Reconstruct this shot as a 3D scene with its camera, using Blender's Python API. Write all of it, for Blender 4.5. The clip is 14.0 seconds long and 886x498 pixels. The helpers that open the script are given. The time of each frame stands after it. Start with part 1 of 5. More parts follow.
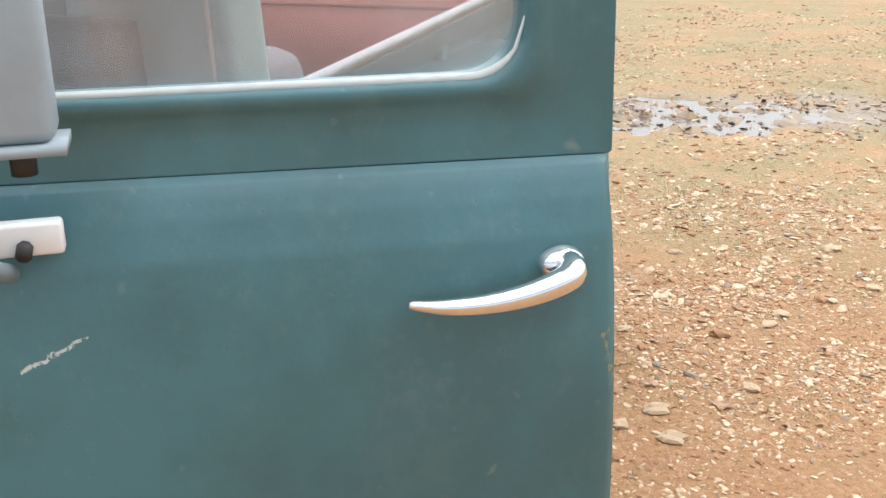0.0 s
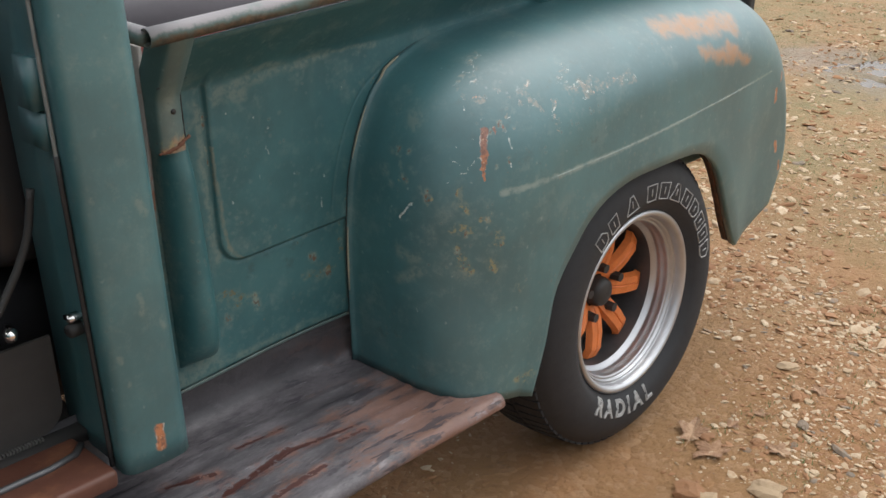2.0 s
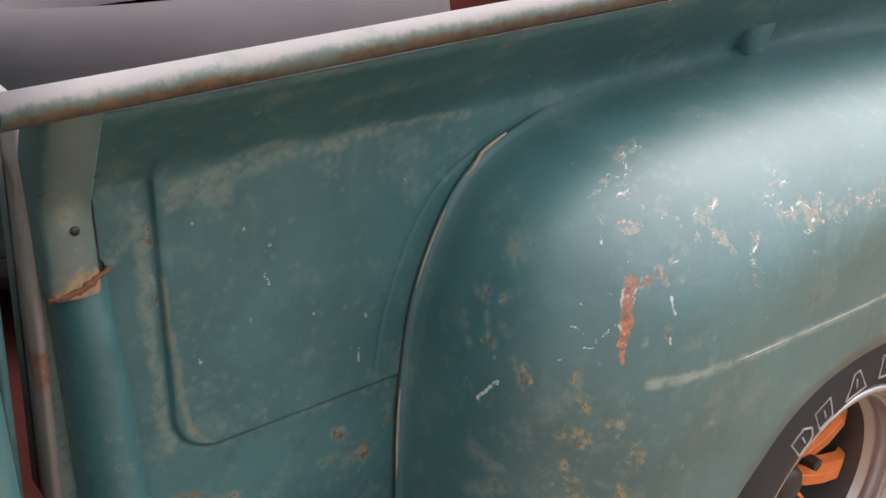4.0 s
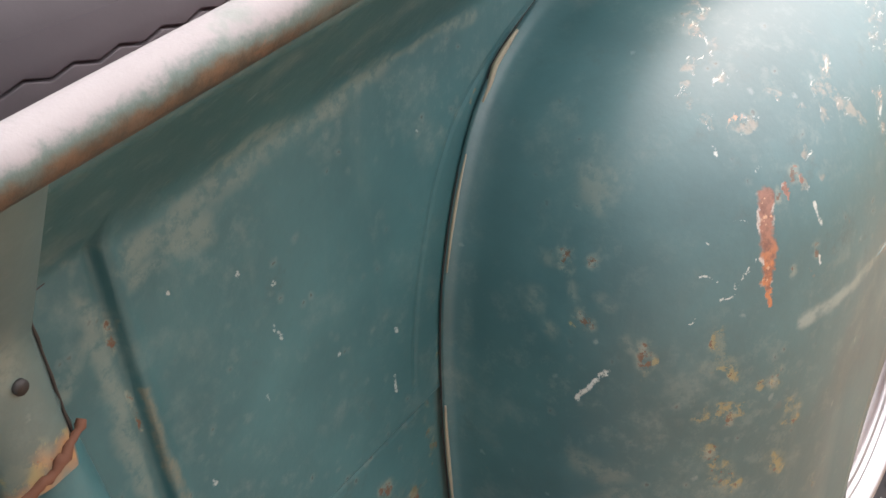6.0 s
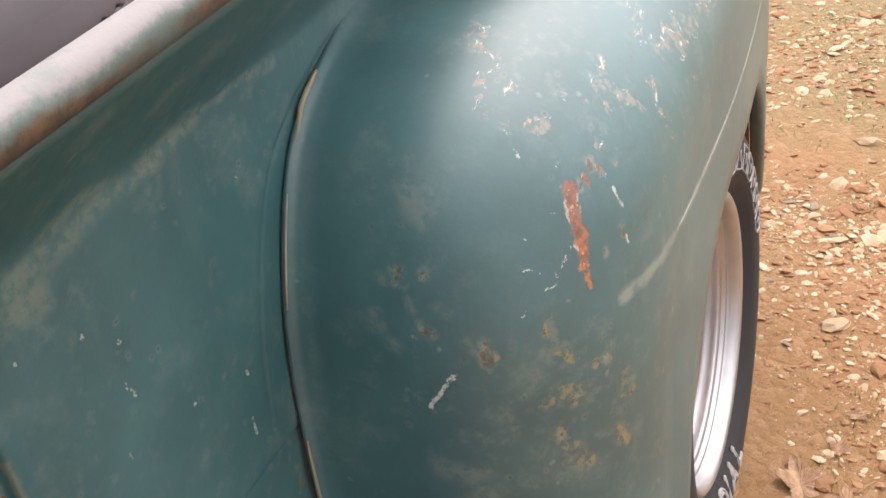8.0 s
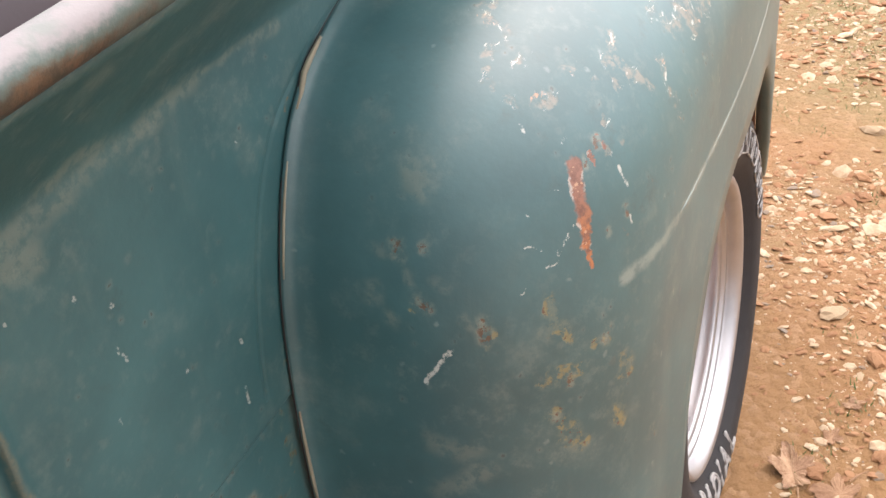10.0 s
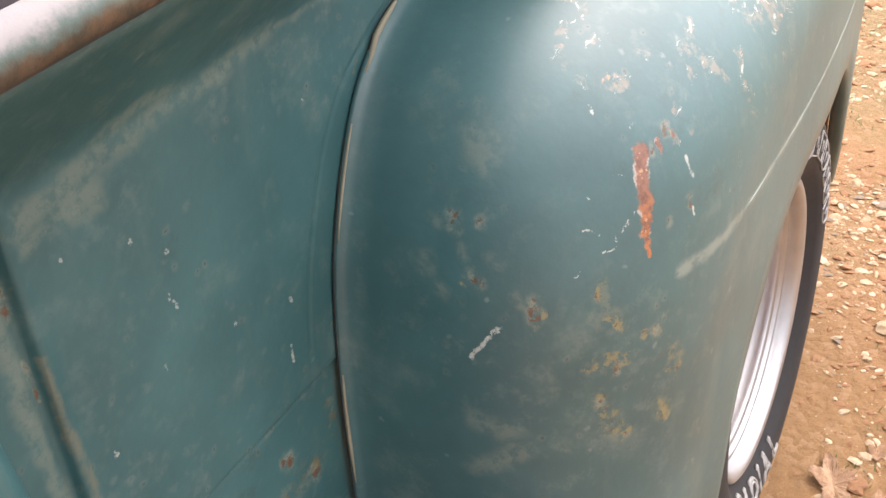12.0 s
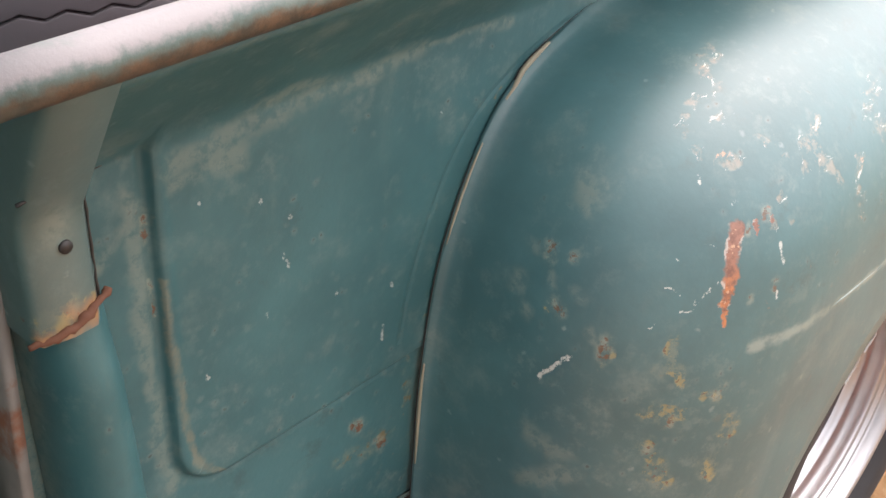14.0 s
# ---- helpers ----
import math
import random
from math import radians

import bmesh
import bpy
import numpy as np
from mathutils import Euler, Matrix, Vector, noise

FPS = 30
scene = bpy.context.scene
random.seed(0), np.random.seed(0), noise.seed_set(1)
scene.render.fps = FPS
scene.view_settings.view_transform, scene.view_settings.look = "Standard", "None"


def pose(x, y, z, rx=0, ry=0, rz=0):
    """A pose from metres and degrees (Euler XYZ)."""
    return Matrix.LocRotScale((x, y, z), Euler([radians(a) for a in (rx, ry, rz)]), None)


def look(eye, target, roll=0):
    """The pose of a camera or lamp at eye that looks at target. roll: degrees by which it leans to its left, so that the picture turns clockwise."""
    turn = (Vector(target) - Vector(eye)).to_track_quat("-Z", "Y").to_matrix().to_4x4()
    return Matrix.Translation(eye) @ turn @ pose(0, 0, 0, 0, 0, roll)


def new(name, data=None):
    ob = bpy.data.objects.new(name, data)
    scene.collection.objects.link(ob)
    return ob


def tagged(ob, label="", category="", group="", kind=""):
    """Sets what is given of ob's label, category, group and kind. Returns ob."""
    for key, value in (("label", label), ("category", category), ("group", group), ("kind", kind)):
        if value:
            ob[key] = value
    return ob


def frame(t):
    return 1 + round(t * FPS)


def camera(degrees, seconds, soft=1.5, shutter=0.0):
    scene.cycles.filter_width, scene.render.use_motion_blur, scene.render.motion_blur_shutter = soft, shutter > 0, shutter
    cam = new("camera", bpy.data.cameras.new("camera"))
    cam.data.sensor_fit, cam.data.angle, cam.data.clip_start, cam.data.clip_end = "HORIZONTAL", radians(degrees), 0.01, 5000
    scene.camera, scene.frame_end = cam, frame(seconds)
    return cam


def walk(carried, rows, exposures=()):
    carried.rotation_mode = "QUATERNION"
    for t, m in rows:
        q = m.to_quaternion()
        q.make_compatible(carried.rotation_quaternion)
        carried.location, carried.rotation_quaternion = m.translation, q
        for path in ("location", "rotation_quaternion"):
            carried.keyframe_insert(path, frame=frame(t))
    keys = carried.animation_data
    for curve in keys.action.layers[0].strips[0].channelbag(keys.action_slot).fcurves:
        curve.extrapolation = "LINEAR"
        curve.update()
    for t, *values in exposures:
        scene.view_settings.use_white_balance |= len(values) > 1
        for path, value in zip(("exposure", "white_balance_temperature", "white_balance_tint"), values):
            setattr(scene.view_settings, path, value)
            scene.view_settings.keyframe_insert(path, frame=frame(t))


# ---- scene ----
cam = camera(44.0, 14.0, soft=1.5)
PATH = [
    (0, (-1.673, -1.128, 1.448), (0.066, -0.388, 0.795), -1.3),
    (0.5, (-1.479, -1.289, 1.438), (0.218, -0.491, 0.741), 0.5),
    (1, (-1.264, -1.363, 1.436), (0.399, -0.52, 0.713), 1.3),
    (1.5, (-1.038, -1.381, 1.432), (0.573, -0.441, 0.711), 1.0),
    (2, (-0.819, -1.387, 1.405), (0.534, -0.15, 0.604), 1.2),
    (2.5, (-0.615, -1.304, 1.39), (0.565, 0.087, 0.57), 3.0),
    (2.7, (-0.544, -1.248, 1.377), (0.59, 0.193, 0.58), 3.4),
    (4.8, (-0.16, -0.658, 1.313), (1.033, 0.647, 0.378), 5.5),
    (5, (-0.164, -0.607, 1.304), (1.147, 0.574, 0.363), 5.7),
    (5.5, (-0.153, -0.47, 1.257), (1.212, 0.525, 0.186), 2.2),
    (6, (-0.144, -0.439, 1.249), (1.216, 0.571, 0.186), -3.6),
    (6.5, (-0.17, -0.422, 1.224), (1.357, 0.464, 0.275), -8.8),
    (7, (-0.178, -0.454, 1.232), (1.386, 0.323, 0.257), -8.0),
    (7.5, (-0.185, -0.462, 1.247), (1.372, 0.301, 0.25), -7.9),
    (9.8, (-0.1805, -0.4585, 1.2435), (1.366, 0.3, 0.221), -6.3),
    (10, (-0.176, -0.455, 1.24), (1.358, 0.298, 0.201), -5.8),
    (10.5, (-0.173, -0.452, 1.236), (1.323, 0.31, 0.149), -4.5),
    (11, (-0.172, -0.449, 1.231), (1.306, 0.326, 0.128), -3.1),
    (11.5, (-0.174, -0.452, 1.234), (1.297, 0.353, 0.143), -3.0),
    (12, (-0.174, -0.451, 1.232), (1.3, 0.382, 0.168), -2.6),
    (12.5, (-0.178, -0.452, 1.24), (1.29, 0.41, 0.19), -2.7),
    (13, (-0.186, -0.457, 1.242), (1.258, 0.426, 0.178), -0.6),
    (13.5, (-0.201, -0.457, 1.244), (1.192, 0.412, 0.102), 3.7),
    (14, (-0.207, -0.525, 1.28), (1.117, 0.539, 0.224), 6.2),
]
walk(cam, [(t, look(eye, target, roll)) for t, eye, target, roll in PATH],
     exposures=[(0.0, 0.89, 6150, 8), (0.5, 0.52, 6420, 10), (1.0, 0.38, 6450, 9), (1.5, 0.33, 6400, 8), (2.0, 0.26, 6400, 8), (2.5, 0.35, 6400, 8), (2.8, 0.4, 6420, 9), (4.8, 0.94, 6930, 18), (5.0, 0.96, 6930, 18), (5.5, 0.82, 6930, 18), (6.0, 1.04, 6930, 18),
                (7.0, 1.01, 6930, 18), (7.5, 0.92, 6930, 18), (9.8, 1.01, 6880, 18), (10.0, 1.04, 6880, 18), (11.0, 1.16, 6880, 18), (12.0, 1.19, 6880, 18), (12.5, 1.14, 6880, 18), (13.0, 0.99, 6880, 18), (13.5, 1.04, 6880, 18), (14.0, 1.19, 6880, 18)])

# ---- world and light: bright overcast sky ----
world = bpy.data.worlds.new("overcast_sky")
scene.world = world
world.use_nodes = True
wn, wl = world.node_tree.nodes, world.node_tree.links
wn.clear()
sky = wn.new("ShaderNodeTexSky")
sky.sky_type = "NISHITA"
sky.sun_disc = False
sky.sun_elevation = radians(62)
sky.sun_rotation = radians(103)
sky.air_density, sky.dust_density = 1.0, 3.0
grey = wn.new("ShaderNodeHueSaturation")
grey.inputs["Saturation"].default_value = 0.30
background = wn.new("ShaderNodeBackground")
background.inputs["Strength"].default_value = 0.15
world_out = wn.new("ShaderNodeOutputWorld")
wl.new(sky.outputs["Color"], grey.inputs["Color"])
wl.new(grey.outputs["Color"], background.inputs["Color"])
wl.new(background.outputs["Background"], world_out.inputs["Surface"])

sun_data = bpy.data.lights.new("sun", "SUN")
sun_data.energy = 2.35
sun_data.angle = radians(138)
sun_data.color = (1.0, 0.97, 0.93)
sun = new("sun", sun_data)
sun.matrix_world = look((2.0, 0.45, 8), (0.6, 0.2, 0))


# ---- material helpers ----
class Mat:
    """A node material with short ways to add nodes."""

    def __init__(self, name, color=(0.5, 0.5, 0.5), rough=0.6, metal=0.0):
        self.mat = bpy.data.materials.new(name)
        self.mat.use_nodes = True
        self.tree = self.mat.node_tree
        self.nodes, self.links = self.tree.nodes, self.tree.links
        self.bsdf = self.nodes["Principled BSDF"]
        self.bsdf.inputs["Base Color"].default_value = (*color, 1)
        self.bsdf.inputs["Roughness"].default_value = rough
        self.bsdf.inputs["Metallic"].default_value = metal
        self.coord = None
        self.last = None

    def set(self, key, source):
        if isinstance(source, bpy.types.NodeSocket):
            self.links.new(source, self.bsdf.inputs[key])
        else:
            self.bsdf.inputs[key].default_value = source

    def feed(self, socket, source):
        if isinstance(source, bpy.types.NodeSocket):
            self.links.new(source, socket)
        elif isinstance(source, (tuple, list)) and len(source) == 3 and len(socket.default_value) == 4:
            socket.default_value = (*source, 1)
        else:
            socket.default_value = source

    def place(self):
        if self.coord is None:
            self.coord = self.nodes.new("ShaderNodeTexCoord").outputs["Object"]
        return self.coord

    def math(self, op, a, b=0.0, c=0.0, clamp=False):
        n = self.nodes.new("ShaderNodeMath")
        n.operation, n.use_clamp = op, clamp
        for s, v in zip(n.inputs, (a, b, c)):
            self.feed(s, v)
        return n.outputs[0]

    def vec(self, op, a, b=(0, 0, 0)):
        n = self.nodes.new("ShaderNodeVectorMath")
        n.operation = op
        self.feed(n.inputs[0], a)
        self.feed(n.inputs[1], b)
        return n.outputs["Value"] if op in ("LENGTH", "DISTANCE", "DOT_PRODUCT") else n.outputs[0]

    def scaled(self, v, k):
        n = self.nodes.new("ShaderNodeVectorMath")
        n.operation = "SCALE"
        self.feed(n.inputs[0], v)
        self.feed(n.inputs["Scale"], k)
        return n.outputs[0]

    def noise(self, scale, detail=4.0, rough=0.6, stretch=(1, 1, 1), at=None, colour=False):
        n = self.nodes.new("ShaderNodeTexNoise")
        n.inputs["Scale"].default_value = scale
        n.inputs["Detail"].default_value = detail
        n.inputs["Roughness"].default_value = rough
        v = at or self.place()
        if stretch != (1, 1, 1):
            v = self.vec("MULTIPLY", v, stretch)
        self.links.new(v, n.inputs["Vector"])
        return n.outputs["Color"] if colour else n.outputs["Fac"]

    def voronoi(self, scale, feature="F1", at=None):
        n = self.nodes.new("ShaderNodeTexVoronoi")
        n.feature = feature
        n.inputs["Scale"].default_value = scale
        self.links.new(at or self.place(), n.inputs["Vector"])
        return n

    def ramp(self, fac, low, high, to_low=0.0, to_high=1.0):
        n = self.nodes.new("ShaderNodeMapRange")
        n.interpolation_type = "SMOOTHSTEP"
        for s, v in zip(n.inputs, (fac, low, high, to_low, to_high)):
            self.feed(s, v)
        return n.outputs[0]

    def mix(self, fac, a, b):
        n = self.nodes.new("ShaderNodeMix")
        n.data_type = "RGBA"
        self.feed(n.inputs[0], fac)
        self.feed(n.inputs[6], a)
        self.feed(n.inputs[7], b)
        return n.outputs[2]

    def bump(self, height, strength=0.3, distance=0.002):
        n = self.nodes.new("ShaderNodeBump")
        n.inputs["Strength"].default_value = strength
        n.inputs["Distance"].default_value = distance
        self.links.new(height, n.inputs["Height"])
        self.links.new(n.outputs[0], self.bsdf.inputs["Normal"])

    def random(self):
        return self.nodes.new("ShaderNodeObjectInfo").outputs["Random"]

    def island(self):
        return self.nodes.new("ShaderNodeNewGeometry").outputs["Random Per Island"]

    def stroke(self, place, a, b, radius, soft=0.3):
        """1 inside a stroke from a to b (metres) of that radius, 0 outside."""
        a, b = Vector(a), Vector(b)
        ab = b - a
        # strokes are worked out one after another, which keeps the shader small
        if self.last is not None:
            place = self.vec("ADD", place, self.scaled((1e-6, 0, 0), self.last))
        rel = self.vec("SUBTRACT", place, tuple(a))
        if ab.length > 1e-6:
            t = self.math("MULTIPLY", self.vec("DOT_PRODUCT", rel, tuple(ab)), 1 / ab.length_squared, clamp=True)
            rel = self.vec("SUBTRACT", rel, self.scaled(tuple(ab), t))
        d = self.vec("LENGTH", rel)
        self.last = self.ramp(d, radius * (1 - soft), radius * (1 + soft), 1.0, 0.0)
        return self.last

    def any(self, masks):
        m = masks[0]
        for k in masks[1:]:
            m = self.math("MAXIMUM", m, k)
        return m


# marks on the old paint: rust and bare spots, each a stroke from a to b with a radius
FENDER_SCAR = [((0.563, -0.212, 0.837), (0.559, -0.218, 0.822), 0.0073), ((0.559, -0.218, 0.822), (0.552, -0.225, 0.794), 0.0064), ((0.551, -0.226, 0.79), (0.548, -0.229, 0.776), 0.0051), ((0.548, -0.229, 0.776), (0.546, -0.233, 0.755), 0.0028), ((0.58, -0.221, 0.842), (0.576, -0.226, 0.829), 0.0019), ((0.593, -0.224, 0.85), (0.593, -0.229, 0.841), 0.0023)]
FENDER_SPOTS = [((0.475, -0.095, 0.799), (0.472, -0.096, 0.789), 0.0053), ((0.477, -0.117, 0.796), (0.477, -0.118, 0.795), 0.0039), ((0.464, -0.114, 0.753), (0.464, -0.121, 0.749), 0.0049), ((0.476, -0.163, 0.732), (0.475, -0.165, 0.72), 0.0058), ((0.551, -0.245, 0.694), (0.545, -0.243, 0.686), 0.0043), ((0.591, -0.249, 0.79), (0.59, -0.25, 0.783), 0.0033), ((0.568, -0.241, 0.778), (0.568, -0.241, 0.776), 0.0032), ((0.514, -0.222, 0.663), (0.514, -0.223, 0.657), 0.0038), ((0.503, -0.213, 0.629), (0.502, -0.213, 0.625), 0.0043), ((0.591, -0.224, 0.849), (0.587, -0.226, 0.844), 0.0036), ((0.573, -0.22, 0.84), (0.57, -0.223, 0.832), 0.0027)]
FENDER_CHIPS = [((0.57, -0.205, 0.857), (0.556, -0.202, 0.845), 0.0018), ((0.598, -0.241, 0.821), (0.599, -0.247, 0.805), 0.0019), ((0.593, -0.252, 0.78), (0.592, -0.253, 0.773), 0.0017), ((0.543, -0.219, 0.794), (0.526, -0.211, 0.775), 0.0011), ((0.514, -0.202, 0.768), (0.525, -0.212, 0.769), 0.0009), ((0.503, -0.194, 0.759), (0.498, -0.189, 0.752), 0.0009), ((0.454, -0.117, 0.68), (0.463, -0.139, 0.71), 0.0023), ((0.552, -0.174, 0.871), (0.55, -0.177, 0.867), 0.0018), ((0.535, -0.195, 0.827), (0.546, -0.208, 0.822), 0.0008), ((0.51, -0.189, 0.787), (0.518, -0.2, 0.782), 0.0008), ((0.52, -0.187, 0.812), (0.52, -0.189, 0.81), 0.0013)]
FENDER_FLECKS = [((0.598, -0.164, 0.907), (0.583, -0.184, 0.887), 0.0091), ((0.621, -0.191, 0.899), (0.619, -0.204, 0.888), 0.0074), ((0.655, -0.216, 0.89), (0.648, -0.224, 0.879), 0.0105), ((0.575, -0.145, 0.906), (0.564, -0.159, 0.894), 0.0081), ((0.609, -0.217, 0.87), (0.601, -0.236, 0.837), 0.0064), ((0.671, -0.236, 0.872), (0.674, -0.249, 0.852), 0.0078), ((0.657, -0.12, 0.941), (0.593, -0.136, 0.917), 0.0089), ((0.773, -0.218, 0.912), (0.744, -0.23, 0.896), 0.0108), ((0.671, -0.213, 0.898), (0.666, -0.233, 0.874), 0.0099), ((0.711, -0.247, 0.867), (0.701, -0.263, 0.829), 0.0082), ((0.759, -0.249, 0.874), (0.939, -0.259, 0.873), 0.013)]
FENDER_PALE = [((0.499, -0.101, 0.85), (0.493, -0.112, 0.836), 0.0092), ((0.505, -0.117, 0.855), (0.504, -0.118, 0.853), 0.0035), ((0.483, -0.116, 0.811), (0.479, -0.121, 0.799), 0.0031), ((0.472, -0.072, 0.794), (0.472, -0.079, 0.791), 0.0062), ((0.462, -0.075, 0.759), (0.46, -0.075, 0.749), 0.0072), ((0.458, -0.09, 0.737), (0.458, -0.094, 0.735), 0.0063), ((0.471, -0.129, 0.767), (0.471, -0.133, 0.761), 0.0053), ((0.469, -0.105, 0.775), (0.468, -0.11, 0.769), 0.0044), ((0.469, -0.147, 0.736), (0.47, -0.15, 0.732), 0.0049), ((0.452, -0.123, 0.617), (0.46, -0.15, 0.607), 0.0106), ((0.451, -0.116, 0.564), (0.464, -0.159, 0.582), 0.01)]
FENDER_OLIVE = [((0.504, -0.215, 0.626), (0.527, -0.236, 0.587), 0.0097), ((0.557, -0.253, 0.609), (0.561, -0.255, 0.588), 0.0086), ((0.505, -0.213, 0.667), (0.516, -0.224, 0.668), 0.0103), ((0.511, -0.207, 0.745), (0.511, -0.215, 0.709), 0.009), ((0.54, -0.239, 0.691), (0.55, -0.246, 0.691), 0.0085), ((0.562, -0.253, 0.662), (0.563, -0.255, 0.637), 0.0078), ((0.477, -0.166, 0.729), (0.474, -0.163, 0.722), 0.0054), ((0.464, -0.117, 0.751), (0.464, -0.119, 0.749), 0.0049), ((0.602, -0.269, 0.547), (0.627, -0.274, 0.535), 0.0076)]
FENDER_REAR = [((1.101, -0.208, 0.935), (1.381, -0.213, 0.914), 0.019), ((1.205, -0.203, 0.937), (1.386, -0.226, 0.897), 0.0148), ((1.202, -0.253, 0.878), (1.426, -0.249, 0.825), 0.011), ((1.269, -0.257, 0.858), (1.327, -0.25, 0.866), 0.0126), ((1.162, -0.221, 0.924), (1.311, -0.224, 0.912), 0.0176), ((1.218, -0.255, 0.872), (1.369, -0.251, 0.85), 0.0112)]
FENDER_EDGE = [((1.632, -0.228, 0.712), (1.637, -0.227, 0.682), 0.007), ((1.687, -0.218, 0.563), (1.699, -0.217, 0.540), 0.007), ((1.662, -0.222, 0.746), (1.655, -0.223, 0.730), 0.006), ((1.730, -0.214, 0.502), (1.736, -0.214, 0.482), 0.006)]
BOARD_CRACKS = [((-0.16, -0.195, 0.349), (-0.04, -0.178, 0.349), 0.007), ((-0.04, -0.178, 0.349), (0.06, -0.165, 0.350), 0.0085), ((0.06, -0.165, 0.350), (0.157, -0.153, 0.351), 0.0075), ((0.157, -0.153, 0.351), (0.205, -0.164, 0.351), 0.005), ((0.214, -0.163, 0.35), (0.281, -0.174, 0.35), 0.004), ((0.235, -0.193, 0.351), (0.295, -0.194, 0.348), 0.0034), ((-0.042, -0.09, 0.344), (0.031, -0.116, 0.347), 0.0055), ((0.10, -0.085, 0.347), (0.19, -0.095, 0.348), 0.0045), ((0.06, -0.235, 0.349), (0.17, -0.230, 0.35), 0.0045)]
# tan rubbed panel edge; the last strokes also paint the lower corner's highlight
BED_EDGE = [((0.146, 0.007, 0.899), (0.147, 0.007, 0.877), 0.0031), ((0.156, 0.007, 0.846), (0.157, 0.007, 0.786), 0.0032), ((0.16, 0.007, 0.785), (0.169, 0.007, 0.705), 0.0038), ((0.169, 0.007, 0.705), (0.176, 0.007, 0.669), 0.0036), ((0.176, 0.007, 0.669), (0.189, 0.007, 0.651), 0.0037), ((0.189, 0.007, 0.651), (0.206, 0.007, 0.637), 0.0024)]
BED_PITS = [((0.169, 0.012, 0.536), (0.169, 0.012, 0.534), 0.0063), ((0.226, 0.012, 0.559), (0.232, 0.012, 0.537), 0.0064), ((0.363, 0.012, 0.591), (0.365, 0.012, 0.588), 0.0066), ((0.396, 0.012, 0.55), (0.399, 0.012, 0.544), 0.0058), ((0.357, 0.01, 0.597), (0.36, 0.01, 0.589), 0.0048), ((0.39, 0.01, 0.556), (0.394, 0.01, 0.549), 0.0045), ((0.431, 0.007, 0.605), (0.43, 0.007, 0.6), 0.0044)]
BED_BROWN = [((0.145, 0.013, 0.899), (0.146, 0.013, 0.879), 0.0023), ((0.147, 0.013, 0.847), (0.151, 0.013, 0.816), 0.0014)]
BED_STRIP = [((0.133, 0.012, 0.915), (0.154, 0.012, 0.646), 0.0063), ((0.121, -0.001, 0.964), (0.133, 0.012, 0.906), 0.0044)]
BED_PALE = [((0.105, 0.007, 0.877), (0.141, 0.007, 0.905), 0.0068), ((0.16, 0.007, 0.932), (0.22, 0.007, 0.938), 0.0083), ((0.22, 0.007, 0.938), (0.337, 0.007, 0.954), 0.0079), ((0.337, 0.007, 0.954), (0.411, 0.007, 0.959), 0.0073), ((0.411, 0.007, 0.959), (0.51, 0.007, 0.959), 0.0054), ((0.164, 0.007, 0.918), (0.187, 0.007, 0.921), 0.0057), ((0.197, 0.008, 0.926), (0.22, 0.008, 0.923), 0.0088), ((0.23, 0.008, 0.956), (0.291, 0.008, 0.959), 0.0071)]
BED_CHIPS = [((0.241, 0.007, 0.881), (0.241, 0.007, 0.879), 0.0022), ((0.27, 0.008, 0.857), (0.271, 0.007, 0.855), 0.0019), ((0.267, 0.007, 0.818), (0.269, 0.007, 0.812), 0.002), ((0.187, 0.007, 0.897), (0.187, 0.008, 0.896), 0.0014), ((0.321, 0.008, 0.763), (0.321, 0.007, 0.761), 0.0017), ((0.389, 0.008, 0.742), (0.39, 0.007, 0.738), 0.0018), ((0.382, 0.008, 0.7), (0.383, 0.008, 0.685), 0.0019), ((0.248, 0.008, 0.775), (0.248, 0.008, 0.772), 0.002), ((0.19, 0.007, 0.744), (0.192, 0.007, 0.741), 0.0016), ((0.434, 0.008, 0.897), (0.435, 0.007, 0.894), 0.0013), ((0.263, 0.008, 0.825), (0.264, 0.007, 0.822), 0.0016)]
BED_RUST = [((0.157, 0.012, 0.57), (0.2, 0.012, 0.562), 0.0125), ((0.2, 0.012, 0.56), (0.226, 0.012, 0.562), 0.0091), ((0.354, 0.012, 0.564), (0.401, 0.012, 0.556), 0.0113), ((0.339, 0.01, 0.56), (0.354, 0.01, 0.558), 0.0076)]
SEAM_YELLOW = [((0.516, 0.008, 0.892), (0.496, 0.007, 0.871), 0.0023), ((0.493, 0.008, 0.864), (0.474, 0.007, 0.835), 0.0016), ((0.468, 0.007, 0.817), (0.459, 0.007, 0.784), 0.0012), ((0.443, 0.007, 0.691), (0.439, 0.008, 0.651), 0.003), ((0.428, 0.012, 0.632), (0.427, 0.012, 0.588), 0.0046)]
DOOR_MARKS = [((-1.08, -0.624, 1.166), (-1.08, -0.625, 1.163), 0.0038), ((-1.132, -0.568, 1.113), (-1.103, -0.602, 1.133), 0.0017), ((-0.865, -0.926, 1.078), (-0.865, -0.929, 1.037), 0.0047), ((-0.926, -0.849, 0.981), (-0.926, -0.85, 0.976), 0.0024), ((-0.845, -0.884, 1.238), (-0.842, -0.888, 1.235), 0.0046), ((-0.915, -0.863, 1.049), (-0.914, -0.864, 1.044), 0.0019)]
